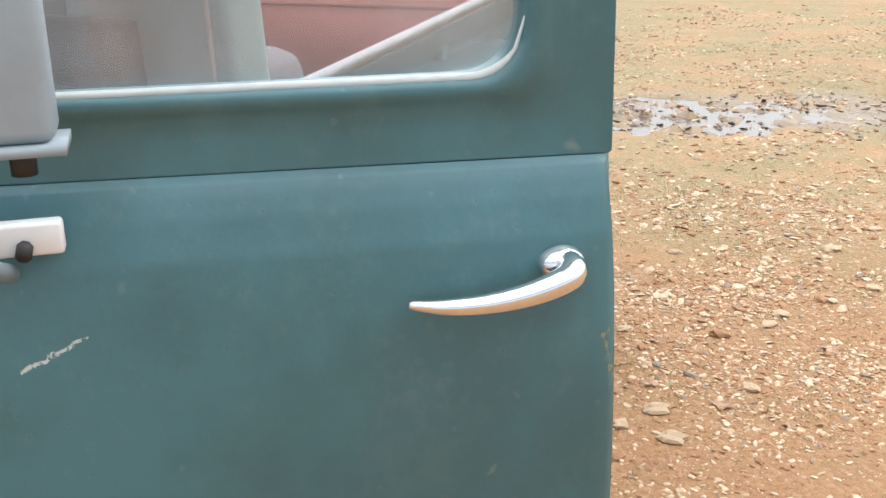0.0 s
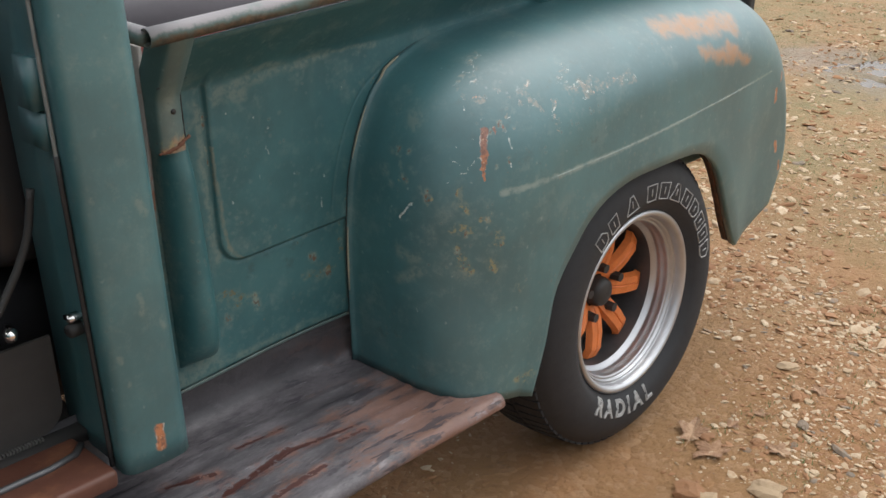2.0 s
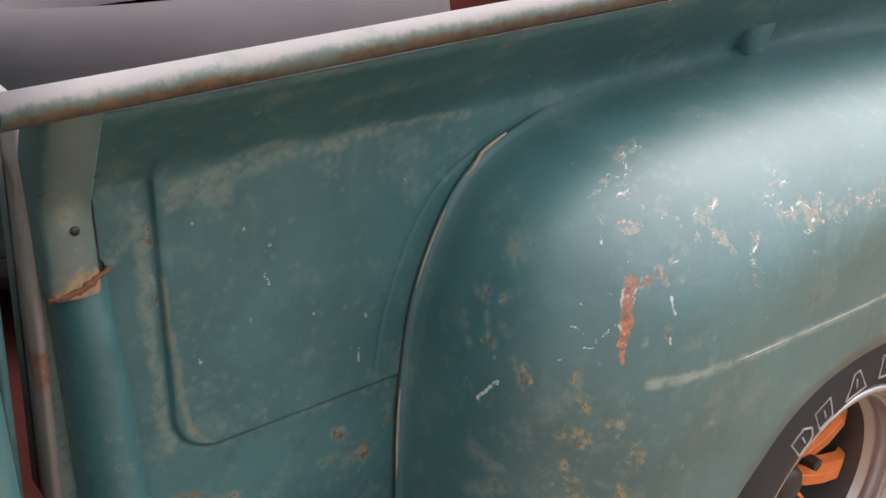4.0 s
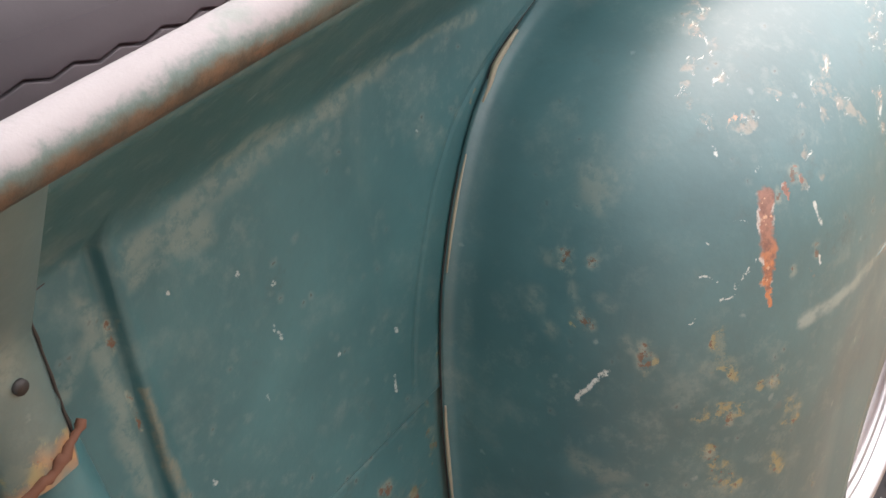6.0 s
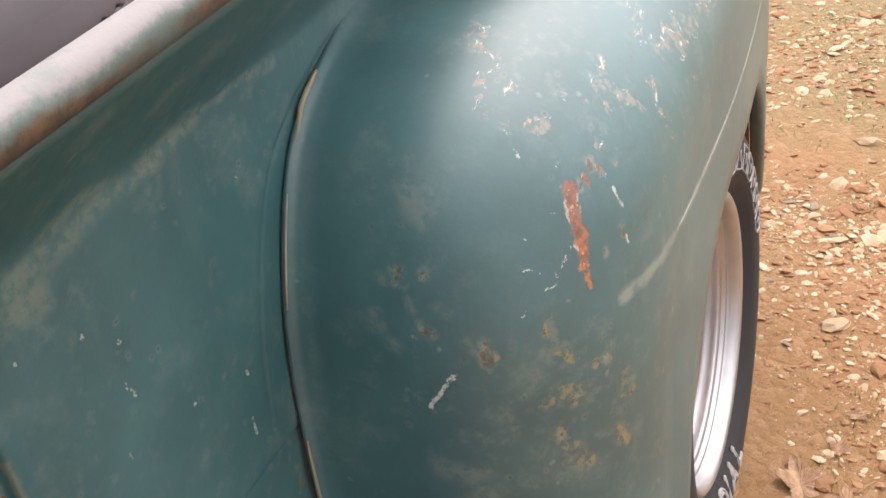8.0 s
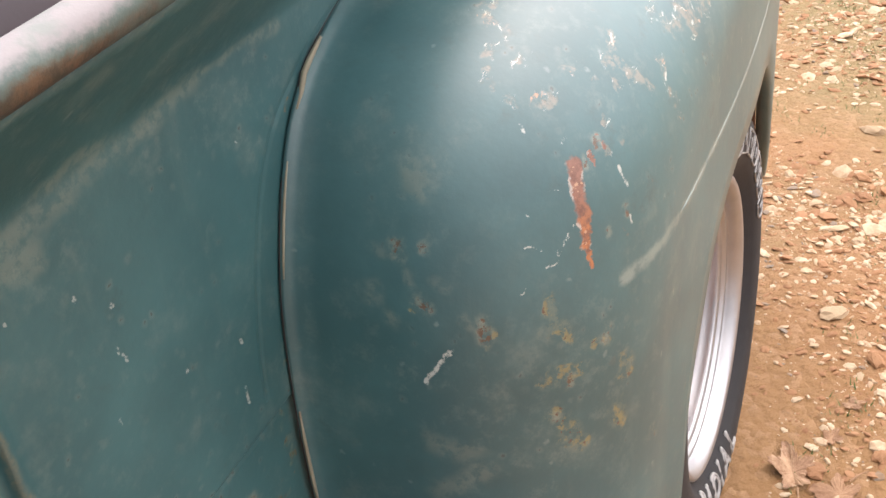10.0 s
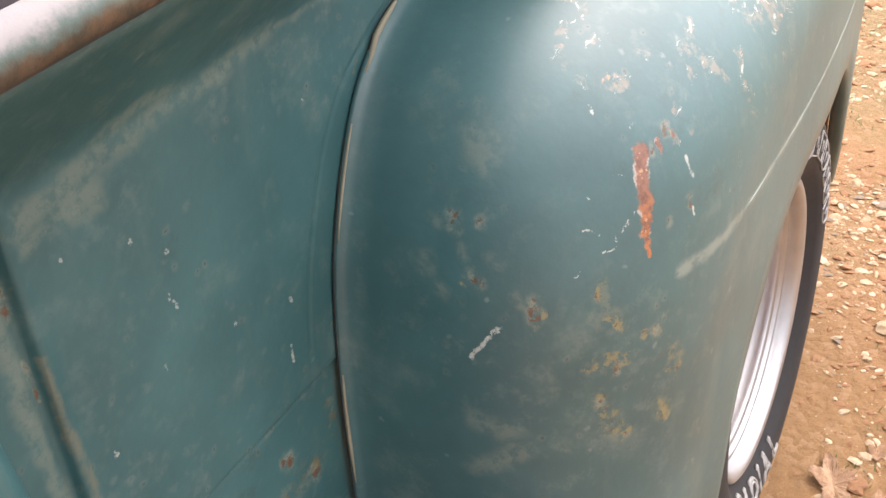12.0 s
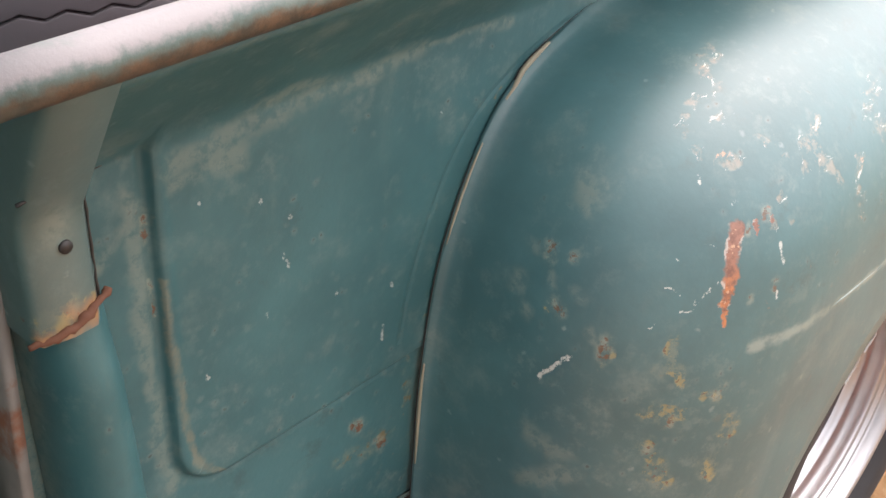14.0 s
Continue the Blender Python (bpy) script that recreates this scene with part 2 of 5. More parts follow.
CAB_MARKS = [((-0.069, -0.13, 0.49), (-0.068, -0.13, 0.457), 0.0074), ((-0.133, -0.126, 0.869), (-0.132, -0.127, 0.865), 0.0035), ((0.03, 0.014, 0.843), (0.03, 0.009, 0.827), 0.004), ((-0.078, -0.13, 0.717), (-0.077, -0.13, 0.683), 0.0045), ((-0.044, -0.129, 0.672), (-0.04, -0.128, 0.653), 0.0046), ((-0.109, -0.128, 0.581), (-0.107, -0.128, 0.576), 0.0039), ((-0.121, -0.126, 0.628), (-0.118, -0.127, 0.619), 0.0038), ((-0.066, -0.13, 0.855), (-0.059, -0.13, 0.838), 0.0065)]


def paint_material(name, base, dark, wear=1.0, rust=(), chip=(), olive=(), pale=(), rough=0.42, blush=(), fleck=(), pit=(), dents=6.0, worn=(), chip_show=0.9, heart=((0.255, 0.25, 0.11), (0.21, 0.165, 0.075)), coat=1.0, blur=0.50, rubbed=(0.27, 0.33, 0.295)):
    m = Mat(name)
    p = m.place()
    # ragged outlines: shift the place by fine noise
    fine = m.vec("SUBTRACT", m.noise(90, 3, 0.6, colour=True), (0.5, 0.5, 0.5))
    broad = m.vec("SUBTRACT", m.noise(22, 3, 0.6, colour=True), (0.5, 0.5, 0.5))
    ragged = m.vec("ADD", p, m.scaled(fine, 0.010))
    cloudy = m.vec("ADD", p, m.scaled(broad, 0.07))
    relief = []
    big = m.ramp(m.noise(4.5, 5, 0.65), 0.35, 0.7)
    col = m.mix(big, dark, base)
    # chalky bloom of old paint and faint streaks
    bloom = m.ramp(m.noise(13, 6, 0.7), 0.5, 0.78)
    col = m.mix(m.math("MULTIPLY", bloom, 0.5 * wear), col, (0.155, 0.22, 0.205))
    streak = m.ramp(m.noise(9, 4, 0.6, stretch=(5, 5, 0.5)), 0.55, 0.8)
    col = m.mix(m.math("MULTIPLY", streak, 0.22 * wear), col, (0.10, 0.165, 0.155))
    # fine mottling where the paint has gone thin
    mottle = m.math("MULTIPLY", m.ramp(m.noise(52, 6, 0.75), 0.50, 0.66), m.ramp(m.noise(5.5, 4, 0.6), 0.42, 0.62))
    col = m.mix(m.math("MULTIPLY", mottle, 0.30 * wear), col, (0.14, 0.21, 0.195))
    dull = m.math("MULTIPLY", m.ramp(m.noise(33, 6, 0.75), 0.54, 0.68), m.ramp(m.noise(4.2, 4, 0.6), 0.45, 0.65))
    col = m.mix(m.math("MULTIPLY", dull, 0.45 * wear), col, (0.026, 0.055, 0.055))
    if olive:
        zone = m.any([m.stroke(cloudy, *s, 0.8) for s in olive])
        speckle = m.math("MULTIPLY", zone, m.ramp(m.noise(95, 5, 0.7), 0.44, 0.60))
        col = m.mix(m.math("MULTIPLY", speckle, 0.42), col, (0.20, 0.235, 0.17))
        core = m.math("MULTIPLY", m.ramp(zone, 0.45, 0.85), m.ramp(m.noise(58, 5, 0.75), 0.49, 0.57))
        col = m.mix(m.math("MULTIPLY", core, 0.85), col, m.mix(m.noise(120, 3, 0.6), *heart))
        speck = m.math("MULTIPLY", m.ramp(zone, 0.4, 0.8), m.ramp(m.noise(150, 3, 0.6), 0.635, 0.68))
        col = m.mix(speck, col, (0.10, 0.045, 0.025))
        relief.append(core)
    if pale:
        zone = m.any([m.stroke(m.vec("ADD", p, m.scaled(broad, 0.030)), *s, 0.75) for s in pale])
        mask = m.math("MULTIPLY", zone, m.ramp(m.noise(80, 4, 0.7), 0.36, 0.56, 0.15, 1.0))
        col = m.mix(m.math("MULTIPLY", mask, 0.42), col, (0.205, 0.245, 0.205))
    if worn:
        # an edge rubbed down to pale undercoat, ragged and broken
        mask = m.math("MULTIPLY", m.any([m.stroke(ragged, *s, 0.6) for s in worn]), m.ramp(m.noise(38, 5, 0.75), 0.30, 0.58, 0.15, 1.0))
        col = m.mix(m.math("MULTIPLY", mask, 0.62), col, rubbed)
    # small pale chips with dark hearts
    spot = m.voronoi(34, at=m.vec("ADD", p, m.scaled(fine, 0.012)))
    seed = m.ramp(m.noise(7, 3, 0.6), 0.55, 0.72)
    inside = m.math("MULTIPLY", m.ramp(spot.outputs["Distance"], 0.03, 0.13, 1.0, 0.0), m.ramp(spot.outputs["Color"], 0.56, 0.58))
    inside = m.math("MULTIPLY", inside, m.math("ADD", m.math("MULTIPLY", seed, 0.6), 0.4))
    col = m.mix(m.math("MULTIPLY", inside, 0.8 * wear), col, (0.34, 0.39, 0.36))
    dot = m.math("MULTIPLY", m.ramp(spot.outputs["Distance"], 0.0, 0.05, 1.0, 0.0), m.ramp(spot.outputs["Color"], 0.68, 0.70))
    col = m.mix(m.math("MULTIPLY", dot, seed), col, (0.09, 0.06, 0.04))
    # dark pits in pale halos, gathered in patches
    peck = m.voronoi(75, at=ragged)
    patch = m.ramp(m.noise(8, 4, 0.65), 0.44, 0.60)
    few = m.math("MULTIPLY", patch, m.ramp(peck.outputs["Color"], 0.48, 0.52))
    col = m.mix(m.math("MULTIPLY", m.math("MULTIPLY", few, m.ramp(peck.outputs["Distance"], 0.14, 0.40, 1.0, 0.0)), 0.20 * wear), col, (0.23, 0.27, 0.24))
    hole = m.math("MULTIPLY", few, m.ramp(peck.outputs["Distance"], 0.06, 0.15, 1.0, 0.0))
    col = m.mix(m.math("MULTIPLY", hole, 0.8 * wear), col, (0.035, 0.045, 0.04))
    relief.append(hole)
    # scattered rust freckles
    freckle = m.math("MULTIPLY", m.ramp(m.noise(70, 3, 0.6), 0.66, 0.74), m.ramp(m.noise(5, 3, 0.5), 0.56, 0.68))
    col = m.mix(m.math("MULTIPLY", freckle, 0.45 * wear), col, (0.28, 0.13, 0.06))
    roughness = m.math("ADD", rough + 0.04, m.math("MULTIPLY", m.noise(18, 5, 0.7), 0.16))
    if blush:
        mask = m.math("MULTIPLY", m.any([m.stroke(m.vec("ADD", p, m.scaled(broad, 0.05)), *s, 0.9) for s in blush]), m.ramp(m.noise(40, 6, 0.75), 0.18, 0.56))
        col = m.mix(m.math("MULTIPLY", mask, 0.85), col, m.mix(m.noise(35, 4, 0.6), (0.46, 0.20, 0.075), (0.30, 0.15, 0.05)))
        roughness = m.math("MAXIMUM", roughness, m.math("MULTIPLY", mask, 0.7))
    if pit:
        ring = m.any([m.stroke(ragged, s[0], s[1], s[2] * 1.2, 0.7) for s in pit])
        col = m.mix(m.math("MULTIPLY", ring, m.ramp(m.noise(85, 4, 0.7), 0.40, 0.60, 0.05, 0.50)), col, (0.29, 0.32, 0.25))
        rot = m.math("MULTIPLY", m.ramp(ring, 0.62, 0.95), m.ramp(m.noise(130, 4, 0.7), 0.48, 0.57))
        col = m.mix(rot, col, m.mix(m.noise(160, 3), (0.15, 0.080, 0.042), (0.06, 0.034, 0.024)))
        relief.append(rot)
    if rust:
        torn = m.vec("ADD", ragged, m.scaled(m.vec("SUBTRACT", m.noise(48, 4, 0.7, colour=True), (0.5, 0.5, 0.5)), 0.014))
        mask = m.any([m.stroke(torn, *s) for s in rust])
        high = m.nodes.new("ShaderNodeSeparateXYZ")
        m.links.new(m.vec("ADD", p, m.scaled(broad, 0.05)), high.inputs[0])
        rusty = m.mix(m.ramp(high.outputs["Z"], 0.785, 0.825), (0.46, 0.165, 0.055), (0.27, 0.125, 0.085))
        rusty = m.mix(m.ramp(m.noise(95, 5, 0.75), 0.42, 0.66), rusty, (0.15, 0.060, 0.040))
        rusty = m.mix(m.ramp(m.noise(150, 3, 0.6), 0.60, 0.66), rusty, (0.52, 0.32, 0.20))
        rim = m.math("MULTIPLY", m.math("MULTIPLY", mask, m.math("SUBTRACT", 1.0, mask)), m.ramp(m.noise(55, 3, 0.6), 0.53, 0.62, 0.0, 2.8), clamp=True)
        col = m.mix(mask, col, rusty)
        col = m.mix(rim, col, (0.52, 0.50, 0.46))
        relief.append(mask)
        roughness = m.math("MAXIMUM", roughness, m.math("MULTIPLY", mask, 0.75))
    if chip:
        mask = m.math("MULTIPLY", m.any([m.stroke(ragged, *s) for s in chip]), m.ramp(m.noise(210, 3, 0.7), 0.40, 0.52))
        col = m.mix(m.math("MULTIPLY", mask, chip_show), col, (0.50, 0.54, 0.51))
        relief.append(mask)
    if fleck:
        zone = m.any([m.stroke(cloudy, *s, 0.7) for s in fleck])
        bruise = m.math("MULTIPLY", m.ramp(zone, 0.3, 0.8), m.ramp(m.noise(70, 5, 0.75), 0.46, 0.60))
        col = m.mix(m.math("MULTIPLY", bruise, 0.42), col, m.mix(m.noise(28, 3), (0.45, 0.25, 0.15), (0.30, 0.31, 0.24)))
        bent = m.vec("ADD", p, m.scaled(broad, 0.03))
        scratch = m.math("MULTIPLY", m.ramp(zone, 0.05, 0.5), m.ramp(m.noise(150, 4, 0.7, stretch=(0.5, 1.5, 0.5), at=bent), 0.60, 0.645))
        col = m.mix(m.math("MULTIPLY", scratch, 0.9), col, m.mix(m.ramp(m.noise(40, 3), 0.48, 0.60), (0.55, 0.58, 0.54), (0.48, 0.26, 0.15)))
        relief += [bruise, scratch]
    m.set("Base Color", col)
    m.set("Roughness", roughness)
    m.bsdf.inputs["Specular IOR Level"].default_value = 0.35 + 0.28 * coat
    m.bsdf.inputs["Coat IOR"].default_value = 1.62
    m.bsdf.inputs["Coat Weight"].default_value = coat
    m.bsdf.inputs["Coat Roughness"].default_value = blur
    height = m.math("ADD", m.noise(160, 4, 0.6), m.math("MULTIPLY", m.noise(9, 3, 0.5), dents))
    height = m.math("ADD", height, m.math("MULTIPLY", m.noise(42, 4, 0.6), 1.6))
    for gone in relief:
        height = m.math("SUBTRACT", height, m.math("MULTIPLY", gone, 1.8))
    m.bump(height, 0.17, 0.0013)
    return m.mat


def rusty_steel(name, base, rust_amount=0.5, rough=0.7):
    m = Mat(name)
    r = m.ramp(m.noise(11, 6, 0.7), 0.62 - 0.3 * rust_amount, 0.75 - 0.2 * rust_amount)
    col = m.mix(m.noise(30, 5, 0.6), base, tuple(c * 0.55 for c in base))
    col = m.mix(r, col, m.mix(m.noise(40, 5, 0.7), (0.24, 0.10, 0.05), (0.10, 0.045, 0.03)))
    m.set("Base Color", col)
    m.set("Roughness", m.math("ADD", rough - 0.1, m.math("MULTIPLY", m.noise(25, 4), 0.2)))
    m.bump(m.noise(80, 5, 0.7), 0.3, 0.002)
    return m.mat


def plain(name, color, rough, metal=0.0, grain=30.0, vary=0.25, bump=0.1):
    m = Mat(name, color, rough, metal)
    f = m.noise(grain, 5, 0.65)
    m.set("Base Color", m.mix(f, tuple(min(1, c * (1 + vary)) for c in color), tuple(c * (1 - vary) for c in color)))
    m.set("Roughness", m.math("ADD", rough - 0.07, m.math("MULTIPLY", m.noise(grain * 0.6, 4), 0.14)))
    m.bump(m.noise(grain * 4, 4, 0.6), bump, 0.001)
    return m.mat


def board_material():
    """Step plate: worn violet-grey enamel, finely scuffed along its length, rust bleeding through, a torn crack."""
    m = Mat("scuffed_step_enamel")
    p = m.place()
    split = m.nodes.new("ShaderNodeSeparateXYZ")
    m.links.new(p, split.inputs[0])
    warp = m.vec("SUBTRACT", m.noise(7, 4, 0.6, colour=True), (0.5, 0.5, 0.5))
    bent = m.vec("ADD", p, m.scaled(warp, 0.02))
    col = m.mix(m.ramp(m.noise(11, 7, 0.75, stretch=(0.6, 1.6, 1), at=bent), 0.36, 0.66), (0.058, 0.054, 0.060), (0.150, 0.137, 0.148))
    # rust blush, stronger near the outer edge and at the fender's foot
    near = m.math("ADD", m.ramp(split.outputs["Y"], -0.30, -0.02, 0.10, -0.12), m.ramp(split.outputs["X"], 0.08, 0.42, -0.06, 0.19))
    rust = m.ramp(m.math("ADD", m.noise(13, 7, 0.78, stretch=(0.6, 1.5, 1), at=bent), near), 0.53, 0.72)
    col = m.mix(m.math("MULTIPLY", rust, 0.60), col, m.mix(m.noise(34, 5, 0.7), (0.31, 0.145, 0.085), (0.16, 0.078, 0.058)))
    # fine dark scuffs along the length, broken up
    scuff = m.math("MULTIPLY", m.ramp(m.noise(34, 4, 0.65, stretch=(0.28, 1.6, 1), at=bent), 0.555, 0.62), m.ramp(m.noise(9, 4, 0.7), 0.38, 0.54))
    col = m.mix(m.math("MULTIPLY", scuff, 0.85), col, (0.035, 0.032, 0.040))
    gleam = m.ramp(m.noise(40, 4, 0.65, stretch=(0.35, 1.5, 1), at=bent), 0.62, 0.70)
    col = m.mix(m.math("MULTIPLY", gleam, 0.5), col, (0.27, 0.255, 0.275))
    ragged = m.vec("ADD", p, m.scaled(m.vec("SUBTRACT", m.noise(60, 4, 0.7, colour=True), (0.5, 0.5, 0.5)), 0.013))
    crack = m.math("MULTIPLY", m.any([m.stroke(ragged, *s, 0.15) for s in BOARD_CRACKS]), m.ramp(m.noise(50, 3, 0.6), 0.36, 0.42))
    rusted = m.math("MULTIPLY", m.any([m.stroke(bent, s[0], s[1], s[2] * 2.4, 0.7) for s in BOARD_CRACKS]), m.ramp(m.noise(30, 4, 0.7), 0.40, 0.60))
    col = m.mix(m.math("MULTIPLY", rusted, 0.6), col, (0.24, 0.095, 0.055))
    col = m.mix(crack, col, (0.055, 0.016, 0.012))
    # darker grey up the riser, from about z 0.36
    riser_dark = m.ramp(m.math("ADD", split.outputs["Z"], m.math("MULTIPLY", m.noise(14, 4, 0.6), 0.02)), 0.362, 0.375)
    col = m.mix(m.math("MULTIPLY", riser_dark, 0.75), col, (0.040, 0.038, 0.044))
    m.set("Base Color", col)
    m.set("Roughness", m.math("ADD", 0.36, m.math("MULTIPLY", m.noise(20, 5, 0.7), 0.35)))
    m.bump(m.math("SUBTRACT", m.math("ADD", m.noise(60, 5, 0.7), m.math("MULTIPLY", scuff, -0.5)), m.math("MULTIPLY", crack, 2.0)), 0.35, 0.003)
    return m.mat


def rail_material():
    """Rolled rail: a pale sky highlight painted along its crown, rust along its lower edge."""
    m = Mat("highlit_rusty_rail_paint")
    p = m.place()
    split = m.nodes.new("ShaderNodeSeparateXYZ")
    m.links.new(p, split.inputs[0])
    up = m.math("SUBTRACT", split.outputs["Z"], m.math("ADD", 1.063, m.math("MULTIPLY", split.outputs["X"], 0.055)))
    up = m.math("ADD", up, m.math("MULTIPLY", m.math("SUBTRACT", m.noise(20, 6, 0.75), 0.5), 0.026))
    # the pale crown colour stands in for the sky's highlight
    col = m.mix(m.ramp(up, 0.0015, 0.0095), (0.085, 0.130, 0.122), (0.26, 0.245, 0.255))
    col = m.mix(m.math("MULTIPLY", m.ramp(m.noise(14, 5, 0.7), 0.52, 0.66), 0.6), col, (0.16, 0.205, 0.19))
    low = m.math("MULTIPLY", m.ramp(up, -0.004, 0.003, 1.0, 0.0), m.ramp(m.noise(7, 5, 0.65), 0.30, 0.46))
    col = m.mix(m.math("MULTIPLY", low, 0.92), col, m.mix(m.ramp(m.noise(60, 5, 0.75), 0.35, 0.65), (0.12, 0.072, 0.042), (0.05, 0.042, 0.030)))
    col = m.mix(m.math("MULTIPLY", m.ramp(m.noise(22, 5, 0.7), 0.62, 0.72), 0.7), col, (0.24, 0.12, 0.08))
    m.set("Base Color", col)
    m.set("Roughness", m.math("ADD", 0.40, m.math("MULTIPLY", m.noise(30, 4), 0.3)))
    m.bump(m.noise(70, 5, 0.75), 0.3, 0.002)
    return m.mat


# paint worn through along the fender's styling bead
CREASE_WEAR = [((0.572, -0.253, 0.730), (0.60, -0.263, 0.733), 0.006), ((0.60, -0.263, 0.733), (0.69, -0.276, 0.7355), 0.0055), ((0.69, -0.276, 0.7355), (0.90, -0.281, 0.742), 0.005),
               ((0.90, -0.281, 0.742), (1.20, -0.271, 0.754), 0.0035), ((1.20, -0.271, 0.754), (1.58, -0.236, 0.768), 0.003)]
GREEN, DEEP = (0.038, 0.140, 0.154), (0.019, 0.092, 0.104)
PAINT_FENDER = paint_material("aged_green_paint_fender", GREEN, DEEP, 1.0, FENDER_SCAR + FENDER_EDGE, FENDER_CHIPS, FENDER_OLIVE + [((0.50, -0.18, 0.350), (0.64, -0.272, 0.345), 0.016)], FENDER_PALE, 0.40, FENDER_REAR, FENDER_FLECKS, FENDER_SPOTS, worn=CREASE_WEAR)
# the fender's green mixed slightly darker, to put shade on the bed side
PAINT_BED = paint_material("aged_green_paint_bed", (0.037, 0.130, 0.141), (0.019, 0.087, 0.097), 1.0, (), BED_CHIPS, SEAM_YELLOW + BED_RUST, BED_PALE + BED_STRIP + [((0.042, 0.01, 0.47), (0.046, 0.01, 0.66), 0.016), ((0.046, 0.01, 0.66), (0.048, 0.01, 0.86), 0.016), ((0.05, 0.01, 0.455), (0.135, 0.01, 0.466), 0.02), ((0.135, 0.01, 0.455), (0.40, 0.01, 0.462), 0.006)], 0.40, pit=BED_BROWN + BED_PITS, worn=BED_EDGE, chip_show=0.5, coat=0.35, rubbed=(0.165, 0.165, 0.115), heart=((0.15, 0.14, 0.065), (0.12, 0.085, 0.045)))
PAINT_CAB = paint_material("aged_green_paint_cab", GREEN, DEEP, 0.7, CAB_MARKS[:1], (), (), CAB_MARKS[1:], 0.36)
PAINT_DOOR = paint_material("aged_green_paint_door", (0.033, 0.136, 0.160), DEEP, 0.3, (), DOOR_MARKS[1:2], DOOR_MARKS[2:3], DOOR_MARKS[:1] + DOOR_MARKS[3:], 0.36, dents=2.5, coat=0.6, blur=0.42)
BOARD = board_material()
BLACK_STEEL = rusty_steel("black_chassis_steel", (0.02, 0.02, 0.02), 0.15, 0.7)
RED_BED = rusty_steel("faded_red_bed_paint", (0.30, 0.07, 0.06), 0.15, 0.6)
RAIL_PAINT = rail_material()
STRIP_PAINT = paint_material("pale_worn_green_strip", (0.066, 0.122, 0.113), (0.045, 0.090, 0.088), 1.0, rough=0.45,
                             olive=[((0.036, -0.037, 0.886), (0.060, -0.039, 0.894), 0.010), ((0.060, -0.039, 0.894), (0.086, -0.036, 0.904), 0.008)],
                             pale=[((0.058, -0.039, 0.95), (0.056, -0.040, 0.99), 0.012), ((0.045, -0.04, 1.0), (0.070, -0.05, 1.01), 0.010)],
                             blush=[((0.034, -0.036, 0.878), (0.060, -0.040, 0.886), 0.0045), ((0.060, -0.040, 0.886), (0.090, -0.035, 0.897), 0.006)])
FLANGE = rusty_steel("tan_worn_flange", (0.23, 0.215, 0.195), 0.22, 0.65)
# pale colour paints the sky's highlight onto the window sill
LEDGE_PAINT = plain("pale_sill_highlight", (0.42, 0.45, 0.44), 0.3, grain=40, vary=0.2)
POST_EDGE = plain("rubbed_grey_post_edge", (0.20, 0.215, 0.21), 0.35, grain=25, vary=0.45, bump=0.2)
LIP_RUST = rusty_steel("mud_brown_flange", (0.075, 0.052, 0.038), 0.45, 0.85)
SEAM_RUST = rusty_steel("chipped_seam_edge", (0.36, 0.34, 0.25), 0.15, 0.7)
RUBBER = plain("black_tyre_rubber", (0.018, 0.019, 0.022), 0.72, grain=60, vary=0.3, bump=0.25)
# one grey rubber: sidewalls coloured darker, tread lighter, to offset their shading
OLD_RUBBER = plain("darkened_sidewall_rubber", (0.066, 0.059, 0.068), 0.8, grain=14, vary=0.22, bump=0.3)
TREAD_RUBBER = plain("lightened_tread_rubber", (0.105, 0.096, 0.108), 0.8, grain=14, vary=0.2, bump=0.3)
BARREL = plain("dull_dark_wheel_metal", (0.13, 0.13, 0.135), 0.5, 0.8, grain=30, vary=0.3)
WHITE_LETTER = plain("grimy_white_rubber", (0.33, 0.33, 0.325), 0.65, grain=60, vary=0.35)
RIM = plain("satin_wheel_metal", (0.50, 0.51, 0.53), 0.46, 0.95, grain=30, vary=0.16, bump=0.06)
ORANGE = plain("chipped_orange_paint", (0.62, 0.17, 0.04), 0.5, grain=50, vary=0.3, bump=0.2)
HUB_BLACK = plain("black_hub_iron", (0.025, 0.023, 0.022), 0.55)
CHROME = plain("chrome", (0.8, 0.8, 0.8), 0.12, 1.0, grain=60, vary=0.06, bump=0.03)
WHITE_PAINT = plain("chipped_white_paint", (0.75, 0.75, 0.74), 0.4, vary=0.1)
MIRROR_GREY = plain("weathered_mirror_shell", (0.26, 0.31, 0.34), 0.4, vary=0.2)
VINYL = plain("black_seat_vinyl", (0.02, 0.02, 0.022), 0.45)
MAT_RUBBER = plain("grey_floor_mat", (0.034, 0.032, 0.031), 0.7)
TRIM_GREY = plain("grey_serrated_trim", (0.09, 0.087, 0.083), 0.6)
DARK_RUBBER = plain("weatherstrip_rubber", (0.025, 0.025, 0.025), 0.6)
CABIN = plain("dark_cabin_paint", (0.05, 0.055, 0.06), 0.6)

glass = Mat("veiled_window_glass", (1, 1, 1), 0.02)
glass.bsdf.inputs["Transmission Weight"].default_value = 1.0
glass.bsdf.inputs["IOR"].default_value = 1.45
# pale diffuse film imitates the veil of sky reflected in the pane
film = glass.nodes.new("ShaderNodeBsdfDiffuse")
film.inputs["Color"].default_value = (0.7, 0.68, 0.68, 1)
veiled = glass.nodes.new("ShaderNodeMixShader")
glass.links.new(glass.ramp(glass.noise(6, 5, 0.6), 0.3, 0.75, 0.08, 0.16), veiled.inputs[0])
glass.links.new(glass.bsdf.outputs[0], veiled.inputs[1])
glass.links.new(film.outputs[0], veiled.inputs[2])
